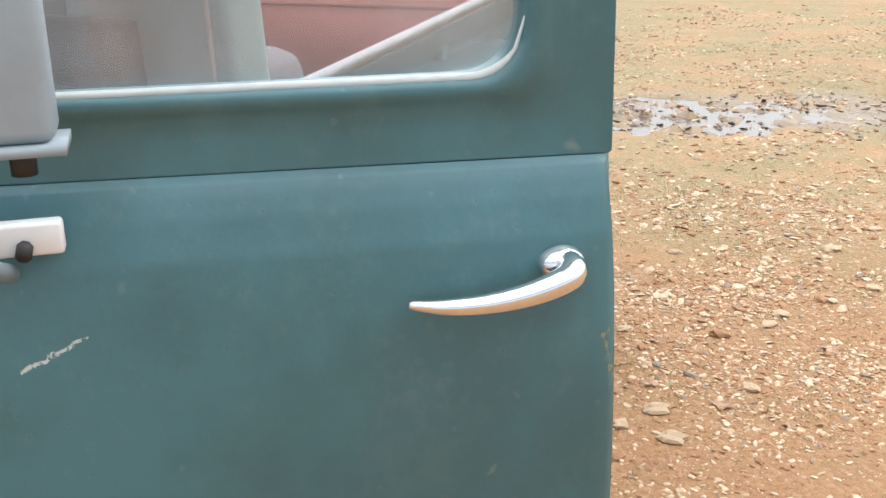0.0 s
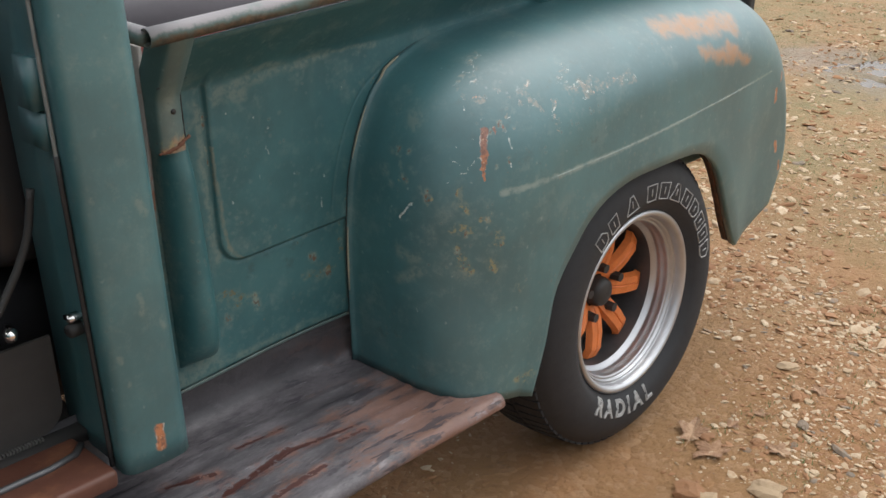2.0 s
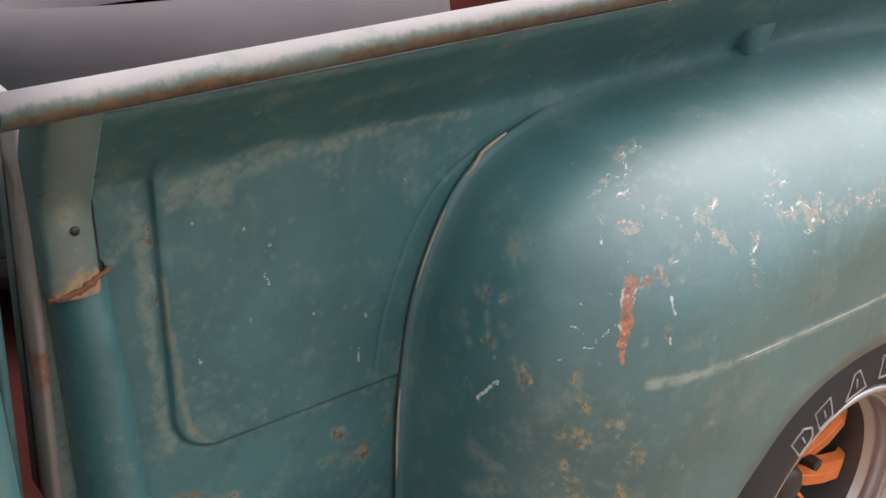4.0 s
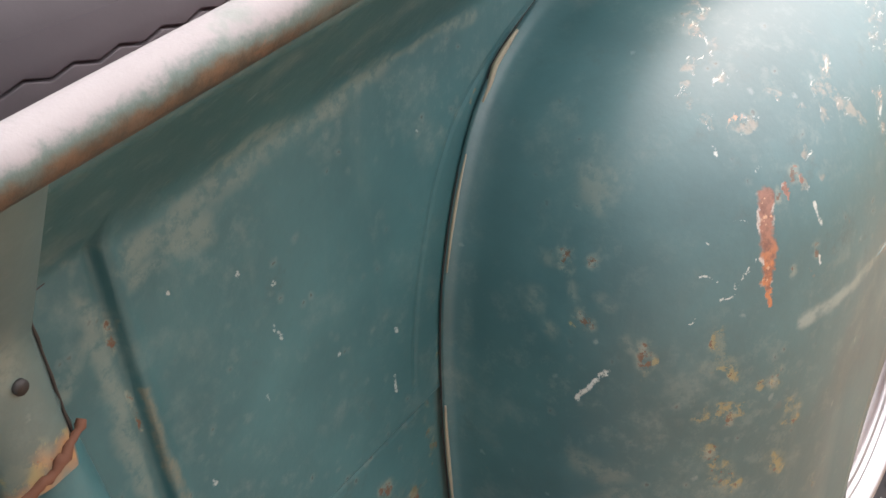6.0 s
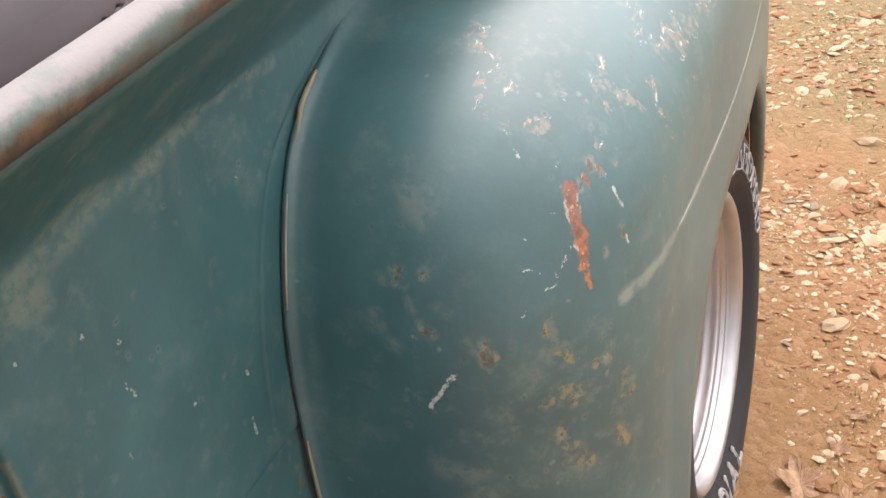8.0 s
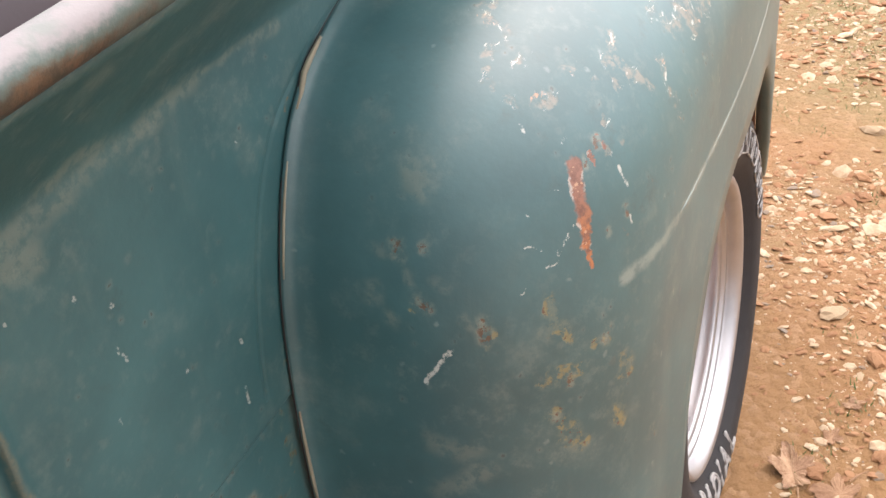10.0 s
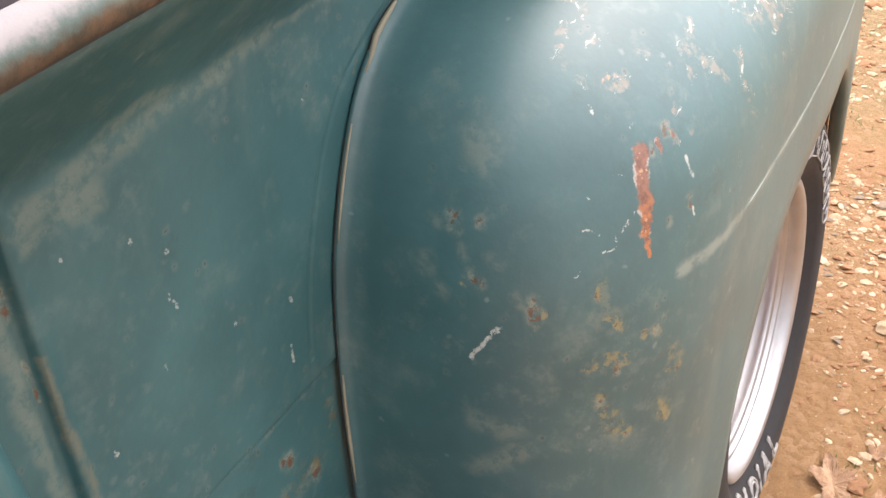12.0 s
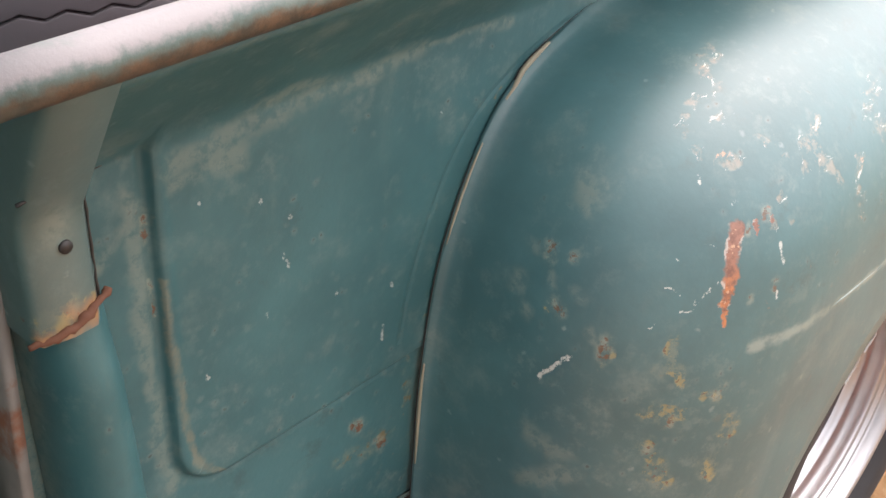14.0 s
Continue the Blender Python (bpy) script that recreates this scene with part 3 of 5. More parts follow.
glass.links.new(veiled.outputs[0], glass.nodes["Material Output"].inputs["Surface"])
GLASS = glass.mat


# ---- mesh helpers ----
def mesh_of(name, bm, material, smooth=True):
    me = bpy.data.meshes.new(name)
    bm.normal_update()
    bm.to_mesh(me)
    bm.free()
    me.materials.append(material)
    if smooth:
        me.polygons.foreach_set("use_smooth", [True] * len(me.polygons))
    return me


def part(name, bm, material, parent, label="", smooth=True):
    ob = new(name, mesh_of(name, bm, material, smooth))
    ob.parent = parent
    if label:
        tagged(ob, label)
    return ob


def thing(name, label, category, group="", kind="", at=(0, 0, 0)):
    ob = new(name)
    ob.location = at
    ob.empty_display_size = 0.1
    return tagged(ob, label, category, group, kind)


def bevelled(ob, width=0.004, segments=2):
    mod = ob.modifiers.new("bevel", "BEVEL")
    mod.width, mod.segments, mod.limit_method = width, segments, "ANGLE"
    return ob


def solid(ob, thickness, offset=-1.0):
    mod = ob.modifiers.new("solid", "SOLIDIFY")
    mod.thickness, mod.offset = thickness, offset
    return ob


def box(x0, x1, y0, y1, z0, z1, bm=None):
    bm = bm or bmesh.new()
    v = [bm.verts.new((x, y, z)) for x in (x0, x1) for y in (y0, y1) for z in (z0, z1)]
    for f in ((0, 1, 3, 2), (4, 6, 7, 5), (0, 4, 5, 1), (2, 3, 7, 6), (0, 2, 6, 4), (1, 5, 7, 3)):
        bm.faces.new([v[i] for i in f])
    return bm


def sheet(rows, bm=None, closed=False):
    """A grid surface from rows of points."""
    bm = bm or bmesh.new()
    grid = [[bm.verts.new(p) for p in row] for row in rows]
    for a, b in zip(grid, grid[1:]):
        n = len(a)
        for i in range(n if closed else n - 1):
            j = (i + 1) % n
            bm.faces.new((a[i], a[j], b[j], b[i]))
    return bm


def tube(points, radius, sides=10, bm=None, caps=True):
    """A tube along points; radius may be one number or one for each point."""
    bm = bm or bmesh.new()
    pts = [Vector(p) for p in points]
    radii = radius if isinstance(radius, (list, tuple)) else [radius] * len(pts)
    rings = []
    up = Vector((0.13, 0.31, 0.94))
    for i, p in enumerate(pts):
        d = (pts[min(i + 1, len(pts) - 1)] - pts[max(i - 1, 0)]).normalized()
        a = d.cross(up if abs(d.dot(up)) < 0.95 else Vector((1, 0, 0))).normalized()
        b = d.cross(a)
        up = a.cross(d) * 1.0
        rings.append([bm.verts.new(p + (a * math.cos(k) + b * math.sin(k)) * radii[i])
                      for k in (2 * math.pi * s / sides for s in range(sides))])
    for r, s in zip(rings, rings[1:]):
        for i in range(sides):
            j = (i + 1) % sides
            bm.faces.new((r[i], r[j], s[j], s[i]))
    if caps:
        bm.faces.new(list(reversed(rings[0])))
        bm.faces.new(rings[-1])
    return bm


def spline(keys, n):
    """n points along a Catmull-Rom curve through keys (tuples of any length), evenly by key."""
    k = [np.array(p, float) for p in keys]
    k = [2 * k[0] - k[1]] + k + [2 * k[-1] - k[-2]]
    out = []
    for i in range(n):
        s = i / (n - 1) * (len(k) - 3)
        j = min(int(s), len(k) - 4)
        t = s - j
        p0, p1, p2, p3 = k[j:j + 4]
        out.append(0.5 * (2 * p1 + (p2 - p0) * t + (2 * p0 - 5 * p1 + 4 * p2 - p3) * t * t + (3 * p1 - p0 - 3 * p2 + p3) * t ** 3))
    return out


def spun(profile, centre, segments=64, bm=None):
    """A surface of revolution about the wheel's axle: profile of (radius, y)."""
    rows = []
    for r, y in profile:
        rows.append([(centre[0] + r * math.cos(a), y, centre[2] + r * math.sin(a))
                     for a in (2 * math.pi * s / segments for s in range(segments))])
    return sheet(rows, bm, closed=True)


def step01(x):
    x = min(1.0, max(0.0, x))
    return x * x * (3 - 2 * x)


# ---- ground ----
def soil_material():
    m = Mat("stony_orange_soil", rough=0.85)
    p = m.place()
    big = m.ramp(m.noise(0.5, 5, 0.6), 0.35, 0.68)
    col = m.mix(big, (0.335, 0.192, 0.088), (0.25, 0.150, 0.070))
    col = m.mix(m.ramp(m.noise(2.3, 6, 0.7), 0.4, 0.7), col, (0.35, 0.225, 0.12))
    col = m.mix(m.math("MULTIPLY", m.ramp(m.noise(1.1, 6, 0.7), 0.44, 0.62), 0.7), col, (0.165, 0.165, 0.068))
    split = m.nodes.new("ShaderNodeSeparateXYZ")
    m.links.new(p, split.inputs[0])
    away = m.ramp(m.math("ADD", split.outputs["X"], m.math("MULTIPLY", m.noise(0.8, 4, 0.6), 1.6)), 2.2, 4.6)
    col = m.mix(m.math("SUBTRACT", 0.75, m.math("MULTIPLY", away, 0.62)), col, (0.30, 0.146, 0.060))
    col = m.mix(m.math("MULTIPLY", away, m.ramp(m.noise(2.0, 5, 0.7), 0.35, 0.62, 0.0, 0.65)), col, (0.215, 0.185, 0.092))
    grit = m.voronoi(55)
    col = m.mix(m.math("MULTIPLY", m.ramp(grit.outputs["Color"], 0.55, 0.8), 0.35), col, (0.42, 0.265, 0.15))
    col = m.mix(m.math("MULTIPLY", m.ramp(m.noise(38, 5, 0.7), 0.55, 0.75), 0.5), col, (0.15, 0.09, 0.05))
    # darker wet mud round the puddle
    wet = m.any([m.stroke(m.vec("ADD", p, m.scaled(m.vec("SUBTRACT", m.noise(1.6, 4, 0.6, colour=True), (0.5, 0.5, 0.5)), 1.1)), (4.9, 0.9, 0), (5.5, -1.6, 0), 0.5, 0.5)])
    col = m.mix(m.math("MULTIPLY", wet, 0.55), col, (0.13, 0.085, 0.055))
    m.set("Base Color", col)
    m.set("Roughness", m.math("SUBTRACT", 0.9, m.math("MULTIPLY", wet, 0.45)))
    m.bump(m.math("ADD", m.noise(60, 6, 0.75), m.math("MULTIPLY", grit.outputs["Distance"], -0.6)), 0.7, 0.012)
    return m.mat


def ground_height(x, y):
    z = 0.010 * noise.noise(Vector((x * 0.9, y * 0.9, 3.1))) + 0.006 * noise.noise(Vector((x * 3.7, y * 3.7, 9.0)))
    # a shallow rutted hollow that holds the puddle
    d = math.hypot((x - 4.95 - 0.16 * (0.4 - y)) / 0.85, (y - 0.15) / 1.5)
    z -= 0.05 * (1 - step01(d)) * (0.50 + 0.8 * noise.noise(Vector((x * 2.3, y * 2.3, 5.0))) + 1.2 * noise.noise(Vector((x * 6.5, y * 6.5, 1.0))) + 0.7 * noise.noise(Vector((x * 15, y * 15, 6.0))))
    return z


def spaced(fine0, fine1, step, far):
    out = list(np.arange(fine0, fine1, step))
    lo, hi, s = fine0, out[-1], step
    while hi < far:
        s *= 1.35
        hi += s
        out.append(hi)
    s = step
    while lo > -far:
        s *= 1.35
        lo -= s
        out.insert(0, lo)
    return out


ground_rows = [[(x, y, ground_height(x, y)) for x in spaced(-1.0, 8.0, 0.05, 1500)] for y in spaced(-3.5, 4.0, 0.05, 1500)]
ground = new("ground", mesh_of("ground", sheet(ground_rows), soil_material()))
tagged(ground, "orange-tan stony soil yard with gravel and damp patches", "ground", kind="structure")

water_mat = Mat("muddy_water", (0.10, 0.075, 0.055), 0.24)
water_mat.bsdf.inputs["Specular IOR Level"].default_value = 0.24
water_mat.bump(water_mat.noise(6, 2, 0.5), 0.05, 0.004)
water_rows = [[(4.95 + 1.15 * r * math.cos(a) + 0.16 * 1.9 * r * -math.sin(a), 0.15 + 1.9 * r * math.sin(a), -0.0160)
               for a in (2 * math.pi * k / 40 for k in range(40))] for r in (0.02, 0.5, 1.0)]
puddle = new("water", mesh_of("water", sheet(water_rows, closed=True), water_mat.mat))
tagged(puddle, "shallow muddy rain puddle reflecting the pale sky", "puddle", kind="structure")


def stone_material():
    m = Mat("pale_gravel_stone", rough=0.85)
    r = m.island()
    pick = m.math("FRACT", m.math("MULTIPLY", m.math("ADD", r, m.random()), 7.31))
    col = m.mix(pick, (0.42, 0.225, 0.11), (0.26, 0.125, 0.060))
    col = m.mix(m.ramp(pick, 0.42, 0.48), m.mix(r, (0.60, 0.48, 0.34), (0.44, 0.33, 0.21)), col)
    col = m.mix(m.ramp(pick, 0.95, 0.96), col, (0.22, 0.18, 0.14))
    col = m.mix(m.math("MULTIPLY", m.ramp(m.noise(40, 5, 0.7), 0.4, 0.7), 0.6), col, (0.31, 0.17, 0.08))
    m.set("Base Color", col)
    m.bump(m.noise(90, 4, 0.7), 0.4, 0.003)
    return m.mat


STONE = stone_material()
rng = random.Random(7)
PHI = (1 + 5 ** 0.5) / 2
ICO_V = [Vector(v).normalized() for v in ((-1, PHI, 0), (1, PHI, 0), (-1, -PHI, 0), (1, -PHI, 0), (0, -1, PHI), (0, 1, PHI),
                                         (0, -1, -PHI), (0, 1, -PHI), (PHI, 0, -1), (PHI, 0, 1), (-PHI, 0, -1), (-PHI, 0, 1))]
ICO_F = ((0, 11, 5), (0, 5, 1), (0, 1, 7), (0, 7, 10), (0, 10, 11), (1, 5, 9), (5, 11, 4), (11, 10, 2), (10, 7, 6), (7, 1, 8),
         (3, 9, 4), (3, 4, 2), (3, 2, 6), (3, 6, 8), (3, 8, 9), (4, 9, 5), (2, 4, 11), (6, 2, 10), (8, 6, 7), (9, 8, 1))


def pebble(verts, faces, x, y, z, size, r):
    base = len(verts)
    turn = Euler((r.uniform(-0.4, 0.4), r.uniform(-0.4, 0.4), r.uniform(0, 6.3))).to_matrix()
    sx, sy, sz = size * r.uniform(0.7, 1.5), size * r.uniform(0.45, 1.0), size * r.uniform(0.16, 0.42)
    for v in ICO_V:
        k = r.uniform(0.75, 1.12)
        p = turn @ Vector((v.x * sx * k, v.y * sy * k, v.z * sz * k))
        verts.append((x + p.x, y + p.y, z + p.z + sz * 0.10))
    faces.extend((a + base, b + base, c + base) for a, b, c in ICO_F)


def under_truck(x, y):
    return 0.75 < x < 1.35 and -0.30 < y < 0.0


verts, faces = [], []
for k in range(96000):
    if k < 66000:
        x, y = rng.gauss(1.75, 0.95), rng.gauss(-0.75, 0.62)
        size = 0.0024 + 0.012 * rng.random() ** 4.5
    else:
        u = rng.random() ** 1.2
        x, y = 2.0 + 8.2 * u + rng.gauss(0, 0.4), rng.gauss(-0.6 + 1.6 * u, 0.85 + 1.5 * u)
        size = 0.006 + 0.022 * rng.random() ** 3.5
    if noise.noise(Vector((x * 1.7, y * 1.7, 2.0))) < rng.uniform(-0.42, 0.40) or under_truck(x, y) or (y > 0.1 and x < 1.9):
        continue
    pebble(verts, faces, x, y, ground_height(x, y), size, rng)
gravel_mesh = bpy.data.meshes.new("gravel")
gravel_mesh.from_pydata(verts, [], faces)
gravel_mesh.materials.append(STONE)
tagged(new("gravel", gravel_mesh), "loose pale and tan gravel scattered over the soil", "gravel", kind="stuff")


def stone_mesh(seed):
    r = random.Random(seed)
    bm = bmesh.new()
    bmesh.ops.create_icosphere(bm, subdivisions=2, radius=1.0)
    shift = Vector((seed * 3.7, seed * 1.3, 0))
    sy, sz = r.uniform(0.55, 0.9), r.uniform(0.26, 0.45)
    for v in bm.verts:
        k = 1 + 0.45 * noise.noise(v.co * 1.3 + shift) + 0.28 * noise.noise(v.co * 2.7 + shift)
        v.co = Vector((v.co.x * k, v.co.y * k * sy, max(v.co.z * k, -0.5) * sz))
    return mesh_of("stone", bm, STONE, smooth=False)


stone_shapes = [stone_mesh(s) for s in range(6)]
for k in range(150):
    x = rng.uniform(0.4, 3.4) if k < 110 else rng.uniform(3, 7)
    y = rng.uniform(-1.9, -0.36) if k < 110 else rng.uniform(-1.8, 1.5)
    stone = new("stone", stone_shapes[k % 6])
    size = 0.013 + 0.026 * rng.random() ** 2
    stone.matrix_basis = pose(x, y, ground_height(x, y) + size * 0.12, 0, 0, rng.uniform(0, 360)) @ Matrix.Scale(size, 4)
    tagged(stone, "flat pale tan stone lying in the soil", "stone", "larger stones")

CLOD = plain("wet_dark_mud", (0.12, 0.075, 0.05), 0.5, grain=50, vary=0.4, bump=0.4)
verts, faces = [], []
for k in range(750):
    x, y = rng.gauss(5.0, 0.5), rng.gauss(-0.1, 0.8)
    if noise.noise(Vector((x * 2.6, y * 2.6, 4.0))) < rng.uniform(-0.3, 0.3):
        continue
    pebble(verts, faces, x, y, max(ground_height(x, y), -0.0175), 0.008 + 0.03 * rng.random() ** 3, rng)
clod_mesh = bpy.data.meshes.new("mud_clods")
clod_mesh.from_pydata(verts, [], faces)
clod_mesh.materials.append(CLOD)
tagged(new("mud_clods", clod_mesh), "dark wet mud clods and debris in the puddle", "mud", kind="stuff")

GRASS = Mat("short_grass", (0.10, 0.13, 0.035), 0.6)
GRASS.set("Base Color", GRASS.mix(GRASS.island(), (0.075, 0.13, 0.03), (0.18, 0.19, 0.07)))
verts, faces = [], []
for k in range(2400):
    x, y = rng.uniform(1.0, 8.0), rng.uniform(-2.4, 2.2)
    if noise.noise(Vector((x * 0.8, y * 0.8, 7.0))) < -0.02 or (y > -0.35 and x < 2.2):
        continue
    for _ in range(14):
        bx, by = x + rng.gauss(0, 0.022), y + rng.gauss(0, 0.022)
        a, h = rng.uniform(0, 6.3), rng.uniform(0.004, 0.014)
        w = 0.0013
        z = ground_height(bx, by)
        n = len(verts)
        tip = (bx + math.cos(a) * h * 0.8, by + math.sin(a) * h * 0.8, z + h)
        verts += [(bx - w * math.sin(a), by + w * math.cos(a), z), (bx + w * math.sin(a), by - w * math.cos(a), z), tip]
        faces.append((n, n + 1, n + 2))
grass_mesh = bpy.data.meshes.new("grass")
grass_mesh.from_pydata(verts, [], faces)
grass_mesh.materials.append(GRASS.mat)
tagged(new("grass", grass_mesh), "sparse short grass sprouting between the stones", "grass", kind="stuff")

# ---- the pickup truck ----
truck = thing("pickup_truck", "old green pickup truck with worn, rust-speckled paint and open door", "pickup truck")

WHEEL = Vector((1.045, -0.25, 0.335))
SIDE_Y = 0.012


def seam_curve(n):
    """The line where the rear fender meets the bed side: x and z."""
    keys = [(0.456, 0.345), (0.448, 0.50), (0.446, 0.63), (0.460, 0.76), (0.512, 0.876), (0.60, 0.930), (0.72, 0.957), (0.90, 0.971),
            (1.15, 0.977), (1.38, 0.968), (1.55, 0.938), (1.68, 0.872), (1.77, 0.76), (1.82, 0.62), (1.835, 0.50), (1.81, 0.41)]
    return spline(keys, n)


def rear_draw(x, z):
    """How far the fender's face draws in towards the tail, more so low down on the flap."""
    low = step01((0.74 - z) / 0.20)
    return (0.08 - 0.03 * low) * max(0.0, x - 0.87) ** 2 + 0.6 * low * max(0.0, min(x, 1.56) - 1.22) ** 3


def fender_mesh():
    n = 121
    inner = seam_curve(n)
    outer = spline([(0.622, 0.308), (0.643, 0.46), (0.652, 0.58), (0.66, 0.66), (0.69, 0.735), (0.75, 0.775), (0.84, 0.797), (0.98, 0.81),
                    (1.15, 0.82), (1.33, 0.82), (1.48, 0.80), (1.60, 0.757), (1.68, 0.69), (1.73, 0.60), (1.745, 0.50), (1.69, 0.392)], n)
    arch = spline([(0.650, 0.300), (0.682, 0.40), (0.700, 0.49), (0.722, 0.535), (0.755, 0.575), (0.80, 0.622), (0.86, 0.655), (0.94, 0.672),
                   (1.04, 0.672), (1.14, 0.667), (1.22, 0.657), (1.28, 0.632), (1.335, 0.585), (1.395, 0.495), (1.44, 0.425), (1.50, 0.347)], n)
    rows = []
    for i, (c0, c1, b) in enumerate(zip(inner, outer, arch)):
        shut = 0.006 * step01((i - 36) / 10)
        out = (c0 - c1) / np.linalg.norm(c0 - c1)
        square = 1 + 0.6 * step01((0.60 - c0[1]) / 0.25) * (c0[0] < 1)
        flare = 0.010 * (1 - step01((b[0] - 0.95) / 0.4))
        row = [(c0[0] + out[0] * k, y + shut * k / 0.0075, c0[1] + out[1] * k) for k, y in ((0.0075, 0.0055), (0.0060, 0.0025), (0.0030, -0.0010), (0.0, -0.0060))]
        for s in range(1, 5):
            k = s / 4
            d = (c1 - c0) * 0.012 * k * k
            row.append((c0[0] + d[0], -0.006 + (-0.085 + 0.006) * k, c0[1] + d[1]))
        for s in range(1, 19):
            a = math.radians(90 * s / 18)
            g = 0.012 + 0.988 * (1 - math.cos(a)) ** square
            p = c0 + (c1 - c0) * g
            row.append((p[0], -0.085 - (0.190 - rear_draw(p[0], p[1])) * math.sin(a), p[1]))
        for s in range(1, 8):
            k = s / 7
            p = c1 + (b - c1) * k
            row.append((p[0], -0.275 - flare * k + rear_draw(p[0], p[1]), p[1]))
        # the lip turns inwards
        row.append((b[0] + (b[0] - c1[0]) * 0.02, -0.270 - flare + rear_draw(b[0], b[1]), b[1] - 0.002))
        row.append((b[0], -0.252 - flare + rear_draw(b[0], b[1]), b[1] + 0.004))
        rows.append(row)
    return sheet(rows)


fender = part("rear_fender", fender_mesh(), PAINT_FENDER, truck, "bulging rear fender with rusty scrapes and chipped green paint")
solid(fender, 0.003, 1.0)
fender.data.flip_normals()

def arch_flange_mesh():
    """The dirty inner return of the wheel arch, standing in from its lip."""
    lip = [v.co.copy() for v in fender.data.vertices]
    wide = len(lip) // 121
    rows = []
    for i in range(121):
        p = lip[i * wide + wide - 1]
        ragged = 0.004 * noise.noise(Vector((i * 0.35, 2.0, 0.0))) + 0.003 * noise.noise(Vector((i * 1.3, 5.0, 0.0)))
        rows.append([(p.x, p.y + 0.001, p.z + 0.001), (p.x, p.y + 0.007, p.z + 0.002), (p.x + ragged, p.y + 0.017 + ragged, p.z + 0.003)])
    return sheet(rows)


solid(part("arch_flange", arch_flange_mesh(), LIP_RUST, fender, "mud-browned inner flange of the wheel arch"), 0.003, 0.0)

crease = spline([(0.568, -0.250, 0.729), (0.60, -0.2605, 0.733), (0.68, -0.2732, 0.735), (0.78, -0.2762, 0.738), (0.90, -0.2780, 0.742), (1.05, -0.2755, 0.748),
                 (1.20, -0.2678, 0.754), (1.35, -0.2565, 0.759), (1.45, -0.2468, 0.762), (1.58, -0.2328, 0.768)], 48)
part("crease_bead", tube(crease, [0.0003 + 0.0017 * step01(i / 16) for i in range(48)], 10), PAINT_FENDER, fender, "raised styling bead along the fender, its paint worn pale")

welt_line = [(p[0] - 0.0075, 0.0055, p[1] + (0.0075 if p[1] > 0.9 else 0.0)) for p in seam_curve(121)]
part("welt", tube(welt_line[:44], [0.0006 * step01((44 - k) / 8) + 0.0001 for k in range(44)], 6), HUB_BLACK, fender, "dark open seam along the fender")


for first, last, thick in ((33, 39, 0.0026), (24, 31, 0.0014), (8, 17, 0.0020)):
    line = [(x + 0.001, y - 0.003, z) for x, y, z in welt_line[first:last]]
    part("bare_edge", tube(line, [thick * (0.4 + 0.6 * math.sin(math.pi * (k + 0.5) / len(line))) for k in range(len(line))], 6), SEAM_RUST, fender, "yellowed bare edge of the seam")


# -- bed side with its stamped panel --
def foot_drop(x):
    return 0.016 * step01((0.34 - x) / 0.34)


def bed_side_mesh():
    xs = sorted(set(np.round(list(np.arange(0.036, 0.62, 0.005)) + list(np.arange(0.13, 0.20, 0.00125)) + list(np.arange(0.38, 0.52, 0.002)), 5))) + list(np.arange(0.64, 1.84, 0.04))
    zs = sorted(set(np.round(list(np.arange(0.452, 0.955, 0.005)) + list(np.arange(0.622, 0.69, 0.00125)) + list(np.arange(0.69, 0.94, 0.0025)), 5)))
    seam = np.array(seam_curve(2400)[360:1200])
    rows = []
    for z in zs:
        row = []
        for x in xs:
            # rounded rectangle standing proud, with a rolled border
            dx, dz = 0.150 + 0.045 * (0.9 - z) - x, 0.637 - z
            r = 0.05
            qx, qz = max(dx + r, 0), max(dz + r, 0)
            d = math.hypot(qx, qz) + min(max(dx + r, dz + r), 0) - r
            y = SIDE_Y - 0.0045 * step01((0.002 - d) / 0.005) + 0.0012 * math.exp(-((d - 0.004) / 0.0035) ** 2)
            if dx > dz:
                y -= 0.002 * math.exp(-((d + 0.006) / 0.006) ** 2)
            if 0.36 < x < 0.62 and z > 0.66:
                e = float(np.hypot(x + 0.042 - seam[:, 0], z + 0.02 - seam[:, 1]).min())
                y += 0.0012 * math.exp(-(e / 0.0024) ** 2)
            low = min(1.0, (z - 0.45) / 0.15)
            row.append((x, y, z + 0.04 * (x - 0.2) * low - foot_drop(x) * (1 - low)))
        rows.append(row)
    # flare out to the rail
    for k in range(1, 9):
        t = k / 8
        rows.append([(x, SIDE_Y - 0.0045 - 0.090 * t ** 1.1, 0.955 + 0.04 * (x - 0.2) + (0.096 + 0.013 * x) * t) for x in xs])
    return sheet(rows)


bed_side = part("bed_side", bed_side_mesh(), PAINT_BED, truck, "green bed side with a pressed rectangular panel")
solid(bed_side, 0.003, -1.0)


def rail_z(x):
    return 1.063 + 0.055 * x


rail = part("bed_rail", tube([(x, -0.088, rail_z(x)) for x in np.linspace(-0.006, 1.86, 30)], 0.0145, 14, caps=False), RAIL_PAINT, truck, "rolled tubular rail along the bed, rusty, with a painted pale highlight")
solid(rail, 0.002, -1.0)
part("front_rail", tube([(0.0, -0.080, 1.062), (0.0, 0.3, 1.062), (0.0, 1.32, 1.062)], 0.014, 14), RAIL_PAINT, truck)

